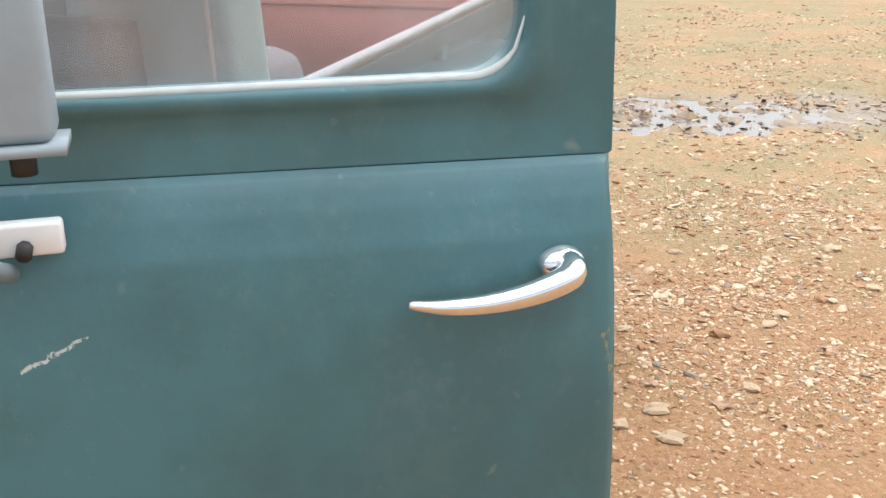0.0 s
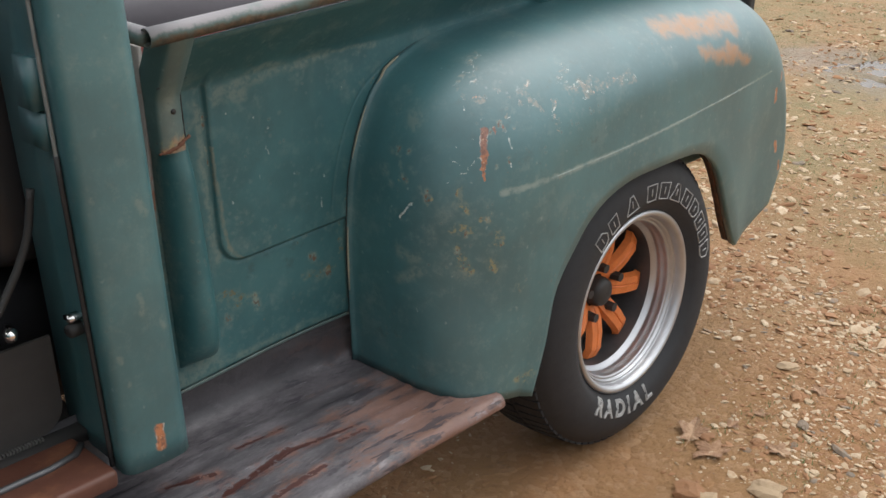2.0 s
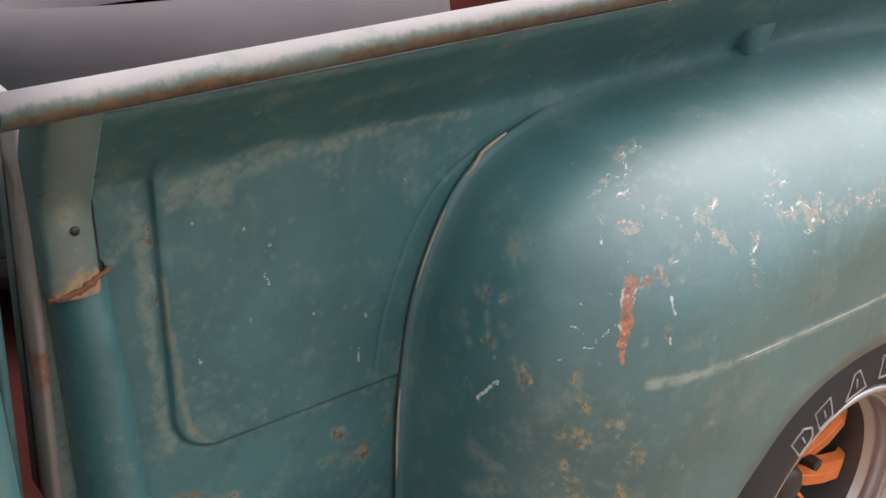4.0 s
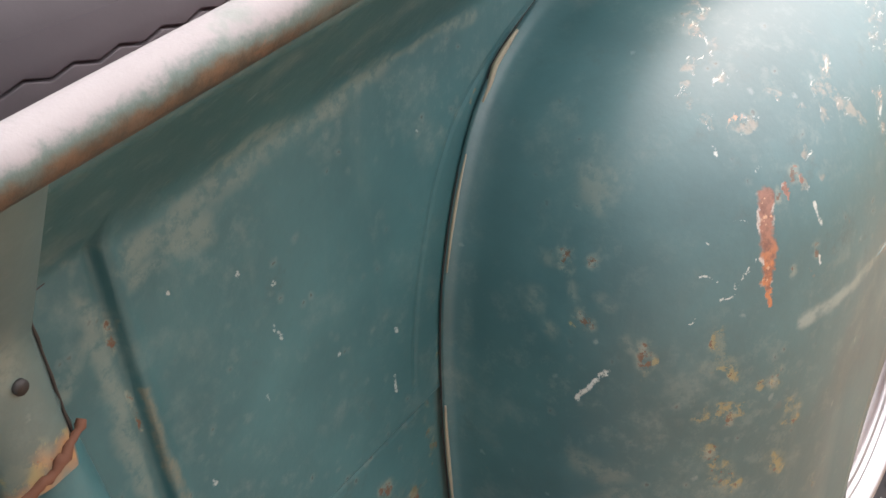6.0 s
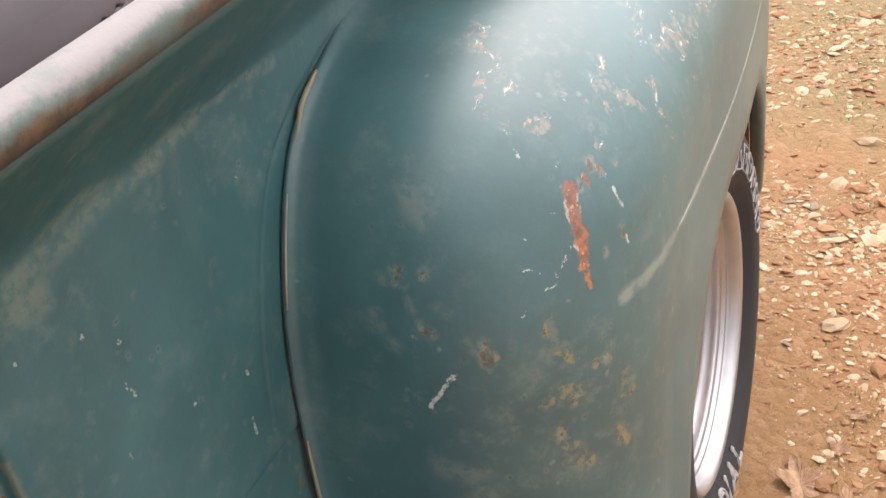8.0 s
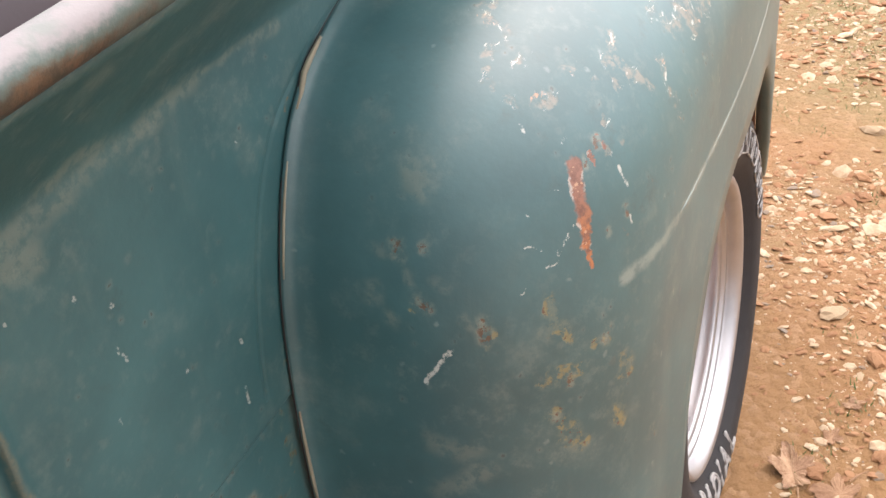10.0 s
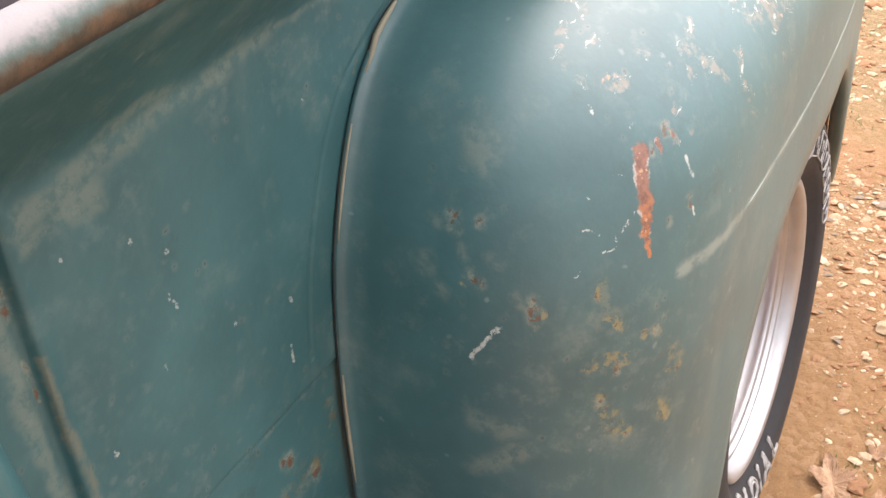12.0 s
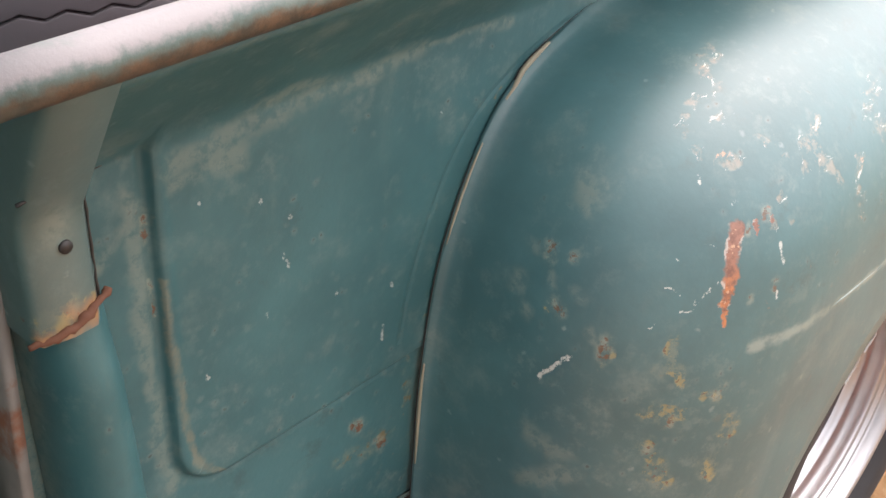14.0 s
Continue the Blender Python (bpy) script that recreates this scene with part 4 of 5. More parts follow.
# front stake: flat strip with a bolt hole, then a rounded bulge below
stake_rows = []
for z in np.linspace(0.872, 1.054, 14):
    lean = -0.05 * (z - 0.885)
    stake_rows.append([(x + lean, y - 0.058 * max(0.0, (z - 0.955) / 0.1), z) for x, y in ((0.036, 0.02), (0.037, -0.030), (0.041, -0.037), (0.060, -0.039), (0.077, -0.037), (0.082, -0.031), (0.083, 0.02))])
stake = part("stake_strip", sheet(stake_rows), STRIP_PAINT, bed_side)
hole = bmesh.new()
bmesh.ops.create_cone(hole, cap_ends=True, segments=16, radius1=0.0042, radius2=0.0042, depth=0.003)
bmesh.ops.transform(hole, matrix=Matrix.Translation((0.060, -0.0392, 0.936)) @ Matrix.Rotation(math.pi / 2, 4, "X"), verts=hole.verts)
part("bolt_hole", hole, HUB_BLACK, stake, "dark bolt hole")
bulge_rows = []
for i in range(26):
    z = 0.884 - 0.40 * i / 25
    k = 1.0
    if i > 19:
        k = math.sqrt(max(0.0, 1 - ((i - 19) / 6) ** 2))
    if i < 4:
        k = 0.80 + 0.05 * i
    cx = 0.070 + 0.080 * (0.884 - z)
    half = 0.026 + 0.010 * (0.884 - z) / 0.4
    bulge_rows.append([(cx - half * math.cos(math.pi * j / 12), SIDE_Y - 0.002 - 0.055 * k * math.sin(math.pi * j / 12) ** 0.8, z - (1 - k) * 0.004) for j in range(13)])
part("stake_bulge", sheet(bulge_rows), PAINT_BED, bed_side, "rounded pressed stake running down the bed side")
weld_rng = random.Random(11)
weld_pts = [(0.034 + 0.055 * k / 22, -0.030 - 0.0098 * math.sin(math.pi * min(1.0, max(0.0, (k + 2) / 26))), 0.873 + 0.019 * (k / 22) ** 1.3 + weld_rng.uniform(-0.0014, 0.0014)) for k in range(23)]
part("weld_line", tube(weld_pts, [weld_rng.uniform(0.0018, 0.0036) for _ in weld_pts], 8), rusty_steel("rusty_weld", (0.15, 0.062, 0.035), 0.5, 0.85), bed_side, "ragged rusty weld across the stake")
crack_pts = [((0.0825 - 0.05 * (z - 0.885) if z > 0.885 else 0.0955 + 0.105 * (0.884 - z)) + 0.0003 * math.sin(z * 340), -0.032 if z > 0.885 else -0.003, z) for z in np.linspace(0.80, 0.98, 24)]
part("edge_crack", tube(crack_pts, [0.0005 + 0.0005 * abs(math.sin(k * 0.9)) for k in range(24)], 6), HUB_BLACK, stake, "dark open edge along the stake")
# thin dark tube draws the shade of a crease across the strip
part("strip_crease_line", tube([(0.030 + 0.05 * k / 11, -0.0478 - 0.0030 * k / 11, 0.977 + 0.009 * (k / 11)) for k in range(12)], [0.0014, 0.0010, 0.0006, 0.0007, 0.0010, 0.0006, 0.0005, 0.0008, 0.0006, 0.0005, 0.0004, 0.0003], 6), HUB_BLACK, stake, "dark line drawn for the crease across the stake")
# return flange at the front edge and the foot of the side
part("front_flange", box(0.030, 0.038, -0.004, 0.06, 0.436, 1.03), FLANGE, bed_side, "tan worn front flange of the bed side")
part("bottom_flange", sheet([[(x, y, z - 0.002 - foot_drop(x)) for y, z in ((SIDE_Y, 0.4525), (SIDE_Y - 0.0012, 0.450), (SIDE_Y - 0.0008, 0.447), (0.03, 0.445))] for x in np.linspace(0.036, 0.47, 30)]), STRIP_PAINT, bed_side, "pale chipped lower edge")

# pocket and rear stake
for x in (0.985, 1.80):
    rows = []
    for z in np.linspace(0.975 if x < 1.5 else 0.90, 1.075 + 0.02 * x, 8):
        w = 0.020 + 0.012 * step01((z - 0.97) / 0.05)
        rows.append([(x - w, SIDE_Y - 0.002, z), (x - w * 0.9, SIDE_Y - 0.022 - 0.04 * (z - 0.97), z), (x + w * 0.9, SIDE_Y - 0.022 - 0.04 * (z - 0.97), z), (x + w, SIDE_Y - 0.002, z)])
    part("stake_pocket", sheet(rows), PAINT_BED, bed_side)

# bed: front wall, floor, far side
part("bed_front", box(-0.004, 0.004, 0.0, 1.30, 0.45, 1.058), PAINT_BED, truck)
part("bed_floor", box(0.0, 1.86, 0.02, 1.29, 0.60, 0.63), RED_BED, truck, "faded red bed floor")
far = part("far_bed_side", box(0.0, 1.86, 1.285, 1.30, 0.50, 1.12), RED_BED, truck, "faded red inside of the far bed side")
for x in (0.55, 1.20):
    part("rib", box(x, x + 0.05, 1.265, 1.2855, 0.63, 1.11), RED_BED, far)
part("rib", box(0.0, 1.86, 1.270, 1.2855, 0.885, 0.905), RED_BED, far)
part("inner_side", box(0.03, 1.84, 0.035, 0.040, 0.60, 1.02), RED_BED, truck)
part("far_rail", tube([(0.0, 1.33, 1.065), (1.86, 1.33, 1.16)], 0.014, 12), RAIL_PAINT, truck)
gate = part("tailgate", box(1.845, 1.868, 0.052, 1.262, 0.60, 1.060), PAINT_BED, truck, "closed tailgate, green outside and faded red inside")
part("inner_face", box(1.838, 1.8455, 0.055, 1.26, 0.632, 1.055), RED_BED, gate, "faded red inner face of the tailgate")
part("bead", tube([(1.839, 0.07, 1.005), (1.839, 1.24, 1.005)], 0.009, 8), RED_BED, gate)
part("gate_roll", tube([(1.856, 0.052, 1.066), (1.856, 1.262, 1.066)], 0.015, 12), RAIL_PAINT, gate, "rolled top edge of the tailgate, green and rusty")
part("rear_post", box(1.83, 1.87, -0.02, 0.048, 0.55, 1.15), BLACK_STEEL, truck)


def chain_links():
    bm = bmesh.new()
    for i in range(9):
        c = Vector((1.905, 0.02, 1.09 - 0.028 * i))
        ring = []
        for k in range(13):
            a = 2 * math.pi * k / 12
            u, v = 0.008 * math.cos(a), 0.018 * math.sin(a)
            ring.append(c + (Vector((u, 0, v)) if i % 2 else Vector((0, u, v))))
        tube(ring, 0.0035, 6, bm, caps=False)
    return bm


part("tailgate_chain", chain_links(), BLACK_STEEL, truck, "dark steel tailgate chain")
# chassis below
for y in (0.25, 0.95):
    part("frame_rail", box(-1.2, 1.75, y, y + 0.06, 0.42, 0.54), BLACK_STEEL, truck)
part("axle", tube([(1.045, -0.06, 0.335), (1.045, 1.35, 0.335)], 0.04, 12), BLACK_STEEL, truck)


# -- running board --
def board_mesh():
    rows = []
    for x in np.linspace(-1.45, 0.56, 60):
        edge = -0.292 - 0.03 * step01((0.5 - x) / 1.2)
        zz = 0.346 + 0.004 * math.sin(x * 9)
        row = [(x, 0.030, zz + 0.12), (x, 0.028, zz + 0.06), (x, 0.026, zz + 0.03), (x, 0.020, zz + 0.012), (x, 0.008, zz + 0.003)]
        for k in range(1, 34):
            y = -0.005 + (edge + 0.025) * k / 33
            rib = 0.0028 * max(0.0, math.sin(k / 33 * math.pi * 13)) if 5 < k < 31 else 0
            row.append((x, y, zz + rib + 0.003 * noise.noise(Vector((x * 6, y * 9, 1)))))
        for a in range(1, 7):
            t = math.radians(15 * a)
            row.append((x, edge + 0.02 - 0.02 * math.sin(t), zz - 0.02 * (1 - math.cos(t))))
        row += [(x, edge + 0.003, zz - 0.026), (x, edge + 0.012, zz - 0.029), (x, edge + 0.03, zz - 0.026)]
        rows.append(row)
    return sheet(rows)


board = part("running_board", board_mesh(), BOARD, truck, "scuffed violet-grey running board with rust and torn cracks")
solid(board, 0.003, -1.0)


# -- wheel --
def wheel_parts():
    c = WHEEL
    hub = bmesh.new()
    spun([(0.0, -0.135), (0.048, -0.135), (0.052, -0.130), (0.054, -0.120), (0.075, -0.118), (0.080, -0.11), (0.150, -0.095), (0.162, -0.08)], c, 40, hub)
    wheel = part("rear_wheel", hub, HUB_BLACK, truck, "black tyre on a polished deep-dish wheel with orange spokes")
    lip = c.y
    part("barrel", spun([(0.150, -0.07), (0.160, -0.10), (0.163, -0.15), (0.166, -0.178)], c, 96), BARREL, wheel, "dull dark wheel barrel")
    rim_profile = [(0.166, -0.178), (0.170, -0.184), (0.1755, -0.187), (0.1765, -0.192), (0.1745, -0.196), (0.1765, -0.202), (0.1785, -0.212), (0.1775, -0.216), (0.181, -0.222), (0.1822, -0.2195), (0.1838, -0.2200), (0.1845, -0.2265),
                   (0.1875, -0.2290), (0.1882, -0.2265), (0.1900, -0.2272), (0.1908, -0.2325), (0.193, -0.241), (0.197, -0.247), (0.203, -0.250), (0.2085, -0.247), (0.2095, -0.238), (0.206, -0.225)]
    part("rim", spun(rim_profile, c, 96), RIM, wheel, "polished stepped wheel rim")
    tyre_profile = [(0.196, -0.10), (0.203, -0.225), (0.207, -0.243), (0.213, -0.245), (0.225, -0.259), (0.24, -0.264), (0.258, -0.2655), (0.275, -0.264),
                    (0.292, -0.259), (0.306, -0.251), (0.316, -0.243), (0.322, -0.235), (0.330, -0.225), (0.335, -0.21), (0.3375, -0.18), (0.3385, -0.14),
                    (0.3375, -0.09), (0.335, -0.06), (0.325, -0.04), (0.29, -0.025), (0.22, -0.04), (0.20, -0.08)]
    part("tyre", spun(tyre_profile, c, 120), RUBBER, wheel, "black tyre with outlined white sidewall lettering")
    # tread blocks on the shoulder
    tread = bmesh.new()
    for k in range(76):
        a = 2 * math.pi * k / 76
        for y0, y1, s in ((-0.226, -0.160, 0.0), (-0.150, -0.085, 0.5)):
            aa = a + s * 2 * math.pi / 76
            loop = []
            for r in (0.334, 0.3425):
                for da, y in ((-0.030, y0), (0.030, y0), (0.030, y1), (-0.030, y1)):
                    rr = r - (0.008 if y < -0.2 else 0)
                    loop.append(tread.verts.new((c.x + rr * math.cos(aa + da), y, c.z + rr * math.sin(aa + da))))
            for f in ((4, 5, 6, 7), (0, 1, 5, 4), (1, 2, 6, 5), (2, 3, 7, 6), (3, 0, 4, 7)):
                tread.faces.new([loop[i] for i in f])
    part("tread", tread, RUBBER, wheel, smooth=False)
    # spokes
    spoke = bmesh.new()
    for half_in, r, y in ((0.0110, 0.040, -0.134), (0.0165, 0.066, -0.148), (0.0160, 0.098, -0.156), (0.0150, 0.134, -0.158), (0.0140, 0.156, -0.149)):
        for h, sink in ((-1, 0.010), (-0.82, 0.0), (-0.42, 0.0), (-0.25, 0.003), (0.25, 0.003), (0.42, 0.0), (0.82, 0.0), (1, 0.010)):
            spoke.verts.new((r, y + sink, h * half_in))
    spoke.verts.ensure_lookup_table()
    for i in range(4):
        for j in range(7):
            spoke.faces.new([spoke.verts[8 * i + j], spoke.verts[8 * i + j + 1], spoke.verts[8 * i + 9 + j], spoke.verts[8 * i + 8 + j]])
    spoke_mesh = mesh_of("spoke", spoke, ORANGE, False)
    nut = bmesh.new()
    bmesh.ops.create_cone(nut, cap_ends=True, segments=6, radius1=0.0125, radius2=0.011, depth=0.026)
    nut_mesh = mesh_of("lug_nut", nut, HUB_BLACK, False)
    for k in range(8):
        ob = new("spoke", spoke_mesh)
        ob.parent = wheel
        ob.matrix_local = Matrix.Translation((c.x, 0, c.z)) @ Matrix.Rotation(math.radians(8 - 45 * k), 4, "Y")
        ob.modifiers.new("solid", "SOLIDIFY").thickness = 0.009
        if k == 0:
            tagged(ob, "chipped orange-painted wheel spoke")
    for k in range(5):
        a = math.radians(72 * k + 20)
        ob = new("lug_nut", nut_mesh)
        ob.parent = wheel
        ob.matrix_local = Matrix.Translation((c.x + 0.060 * math.cos(a), -0.158, c.z + 0.060 * math.sin(a))) @ Matrix.Rotation(math.pi / 2, 4, "X")
    cap = bmesh.new()
    spun([(0.001, -0.172), (0.022, -0.171), (0.030, -0.166), (0.034, -0.156), (0.035, -0.13)], c, 24, cap)
    part("hub_cap", cap, HUB_BLACK, wheel)
    return wheel


rear_wheel = wheel_parts()
rear_wheel.matrix_basis = Matrix.Translation((1.053, 0.0, 0.337)) @ Matrix.Rotation(math.radians(-2.0), 4, "X") @ Matrix.Translation((-1.045, 0.0, -0.335))


def sidewall_y(r):
    return float(np.interp(r, [0.207, 0.213, 0.225, 0.24, 0.258, 0.275, 0.292, 0.306], [-0.243, -0.252, -0.259, -0.264, -0.2655, -0.264, -0.259, -0.251]))


def outlined_text(text, size):
    """Mesh of a word in raised outlines, flat in x and y."""
    curve = bpy.data.curves.new("word", "FONT")
    curve.body, curve.size, curve.align_x = text, size, "CENTER"
    curve.fill_mode, curve.bevel_depth, curve.bevel_resolution = "NONE", 0.0023, 1
    curve.space_character = 1.45
    ob = new("word", curve)
    bpy.context.view_layer.update()
    me = bpy.data.meshes.new_from_object(ob.evaluated_get(bpy.context.evaluated_depsgraph_get()))
    bpy.data.objects.remove(ob)
    return me


def on_sidewall(me, middle, radius, inward):
    """Bends a flat mesh onto the tyre's sidewall, its baseline at that radius."""
    for v in me.vertices:
        a = math.radians(middle) + (v.co.x if inward else -v.co.x) / radius
        r = radius - v.co.y if inward else radius + v.co.y
        v.co = (WHEEL.x + r * math.cos(a), sidewall_y(r) - 0.0005 - v.co.z, WHEEL.z + r * math.sin(a))
    return me


word = on_sidewall(outlined_text("RADIAL", 0.053), -102, 0.257, True)
word.materials.clear()
word.materials.append(WHITE_LETTER)
ob = new("lettering", word)
ob.parent = rear_wheel
tagged(ob, "outlined white word RADIAL on the tyre")


def letter_shape(start, wide, kind):
    """One plain outlined shape in place of a maker's letter."""
    bm = bmesh.new()
    step = math.degrees(wide / 0.262)

    def at(k, r):
        t = math.radians(start - k * step)
        return (WHEEL.x + r * math.cos(t), sidewall_y(r) - 0.0006, WHEEL.z + r * math.sin(t))

    if kind == 0:
        loop = [at(0.08, 0.239), at(0.08, 0.274), at(0.84, 0.274), at(0.84, 0.239), at(0.08, 0.239)]
    elif kind == 1:
        loop = [at(0.0, 0.239), at(0.36, 0.275), at(0.58, 0.275), at(0.94, 0.239), at(0.0, 0.239)]
    else:
        loop = [at(0.08, 0.239), at(0.08, 0.274), at(0.62, 0.273), at(0.86, 0.261), at(0.80, 0.245), at(0.6, 0.239), at(0.08, 0.239)]
    tube(loop, 0.0017, 5, bm, caps=False)
    tube([at(0.46, 0.249), at(0.46, 0.264)], 0.0015, 5, bm)
    return bm


angle = 134.0
for wide, kind in ((0.028, 2), (0.024, 0), (0.0, 0), (0.030, 1), (0.0, 0), (0.028, 0), (0.030, 0), (0.030, 1), (0.029, 0), (0.028, 2), (0.024, 0), (0.024, 0), (0.028, 2)):
    if wide:
        part("letter_shape", letter_shape(angle, wide * 1.68, kind), WHITE_LETTER, rear_wheel)
    angle -= math.degrees((wide * 1.78 or 0.022) / 0.262)


# -- cab rear corner and cabin --
def corner_section(z):
    dx = -0.055 * (z - 0.78)
    base = [(-0.090, 0.066), (-0.134, 0.060), (-0.137, -0.02), (-0.138, -0.066), (-0.142, -0.075), (-0.146, -0.110), (-0.142, -0.120), (-0.132, -0.126), (-0.11, -0.129),
            (-0.08, -0.1305), (-0.056, -0.130), (-0.043, -0.127), (-0.034, -0.120), (-0.028, -0.108), (-0.026, -0.09), (-0.024, 0.0), (-0.024, 0.3)]
    return [(x + dx, y + 0.02 * max(0, z - 1.1), z) for x, y in base]


corner = part("cab_corner", sheet([corner_section(z) for z in np.linspace(0.425, 1.75, 40)]), PAINT_CAB, truck, "green rear corner post of the cab beside the open doorway")
solid(corner, 0.003, -1.0)
part("weatherstrip", tube([(x - 0.002, -0.088, z) for x, y, z in (corner_section(zz)[5] for zz in np.linspace(0.43, 0.93, 14))], 0.004, 8), DARK_RUBBER, corner, "dark rubber door seal")
edge_pts = [(x - 0.002, -0.0885, z) for x, y, z in (corner_section(zz)[5] for zz in np.linspace(0.90, 1.72, 34))]
part("worn_edge", tube(edge_pts, [0.0030 + 0.0012 * noise.noise(Vector((0, 0, k * 0.7))) + 0.0012 * step01((k - 4) / 14) for k in range(34)], 8), POST_EDGE, corner, "door post edge rubbed down to pale metal")
part("door_striker", box(-0.164, -0.142, -0.062, -0.018, 0.985, 1.055), PAINT_CAB, corner, "worn metal door striker")
part("striker_plate", box(-0.156, -0.144, -0.064, 0.0, 0.93, 0.98), PAINT_CAB, corner)
part("bumper_stop", tube([(-0.125, -0.045, 0.655), (-0.152, -0.050, 0.652)], [0.014, 0.010], 10), DARK_RUBBER, corner, "black rubber door stop")
part("stop_clip", box(-0.152, -0.128, -0.058, -0.040, 0.670, 0.677), CHROME, corner, "bright metal clip")
cab_back = part("cab_back", box(-0.040, -0.034, 0.25, 1.30, 0.42, 1.75), PAINT_CAB, truck)
part("cab_lining", box(-0.050, -0.0415, 0.02, 1.28, 0.45, 1.73), CABIN, cab_back)
# roof, far side and front are unseen, added to keep light out of the cab
bevelled(part("unseen_cab_roof", box(-1.35, -0.05, -0.04, 1.28, 1.72, 1.80), PAINT_CAB, truck), 0.03, 3)
part("unseen_cab_far_side", box(-1.5, -0.04, 1.29, 1.31, 0.42, 1.2), CABIN, truck)
part("unseen_cab_front", box(-1.6, -1.5, -0.1, 1.3, 0.42, 1.2), CABIN, truck)
part("cab_floor", box(-1.5, -0.10, 0.0, 1.28, 0.43, 0.45), MAT_RUBBER, truck, "ribbed grey rubber floor mat")
sill_mat = rusty_steel("worn_red_brown_sill", (0.13, 0.05, 0.032), 0.5, 0.5)
sill = part("door_sill", box(-1.45, -0.140, -0.125, 0.01, 0.415, 0.446), sill_mat, truck, "scuffed red-brown door sill")
bevelled(sill, 0.008, 3)
part("sill_strip", tube([(-1.4, -0.055, 0.448), (-0.21, -0.055, 0.448), (-0.165, -0.047, 0.448), (-0.146, -0.03, 0.448)], 0.006, 8), BARREL, sill, "dull metal sill strip")
skirt = bmesh.new()
edge = [(-1.30, 0.62), (-1.30, 0.460)] + [(-0.190 + 0.045 * math.sin(a), 0.505 - 0.045 * math.cos(a)) for a in (math.radians(15 * k) for k in range(7))] + [(-0.148, 0.62)]
skirt.faces.new([skirt.verts.new((x, 0.014 + 0.10 * max(0.0, z - 0.58), z)) for x, z in edge])
solid(part("seat_skirt", skirt, MAT_RUBBER, truck, "dark grey trim panel below the seat", smooth=False), 0.006)
teeth = bmesh.new()
for k in range(150):
    x = -0.186 - 0.0052 * k
    box(x - 0.0028, x, 0.005, 0.012, 0.457, 0.4625, teeth)
part("skirt_trim", teeth, TRIM_GREY, truck, "serrated grey trim edge", smooth=False)
seat = bmesh.new()
box(-0.68, -0.20, 0.10, 1.20, 0.62, 0.80, seat)
seat_ob = bevelled(part("seat_cushion", seat, VINYL, truck, "black vinyl bench seat"), 0.05, 4)
back = bmesh.new()
box(-0.20, -0.06, 0.08, 1.20, 0.70, 1.22, back)
bevelled(part("seat_back", back, VINYL, truck, "black vinyl seat back"), 0.05, 4)
part("seat_base", box(-0.66, -0.06, 0.12, 1.25, 0.45, 0.66), VINYL, truck)
part("seat_latch", tube([(-0.205, 0.03, 0.652), (-0.212, 0.005, 0.650), (-0.216, -0.004, 0.648)], [0.007, 0.011, 0.008], 12), CHROME, truck, "small chrome latch under the seat")
part("belt_cable", tube(spline([(-0.155, 0.0, 0.86), (-0.172, 0.0, 0.785), (-0.213, 0.0, 0.712), (-0.25, 0.0, 0.677), (-0.36, 0.02, 0.635), (-0.5, 0.03, 0.62)], 24), 0.006, 8), DARK_RUBBER, truck, "black seat cable")


# -- open door: local x runs from the rear edge to the hinge, y outwards, z up --
door_frame = Matrix(((-0.6, -0.8, 0, -0.82), (0.8, -0.6, 0, -0.915), (0, 0, 1, 0), (0, 0, 0, 1)))
DOOR_LONG = 0.93


def on_door(bm):
    bmesh.ops.transform(bm, matrix=door_frame, verts=bm.verts)
    return bm


def door_bulge(z):
    """How far the skin stands out at that height."""
    return float(np.interp(z, [0.43, 0.6, 0.85, 1.0, 1.08, 1.13, 1.17, 1.20, 1.216, 1.2235, 1.2255, 1.2285, 1.26, 1.29], [0.004, 0.026, 0.043, 0.046, 0.043, 0.038, 0.031, 0.022, 0.0155, 0.0112, 0.0085, 0.0050, 0.004, 0.008]))


def door_skin():
    zs = sorted(set(list(np.linspace(0.43, 1.15, 26)) + list(np.linspace(1.15, 1.222, 20)) + [1.2235, 1.2255, 1.2285]))
    us = [0.0, 0.003, 0.008, 0.016, 0.03] + list(np.linspace(0.06, DOOR_LONG, 24))
    rows = []
    for z in zs:
        row = [(0.004, -0.045, z), (0.0, -0.012, z)]
        for u in us:
            edge = step01(u / 0.010)
            row.append((u, door_bulge(z) * (0.25 + 0.75 * edge) - 0.006 * (1 - edge), z + 0.03 * u))
        rows.append(row)
    return sheet(rows)


door = part("door", on_door(door_skin()), PAINT_DOOR, truck, "open green cab door with a chrome handle")
door.data.flip_normals()


def rounded_loop(u0, u1, z0, z1, r, n=8):
    out = []
    for cu, cz, a0 in ((u0 + r, z0 + r, 180), (u1 - r, z0 + r, 270), (u1 - r, z1 - r, 0), (u0 + r, z1 - r, 90)):
        for k in range(n + 1):
            a = math.radians(a0 + 90 * k / n)
            out.append((cu + r * math.cos(a), cz + r * math.sin(a)))
    return out


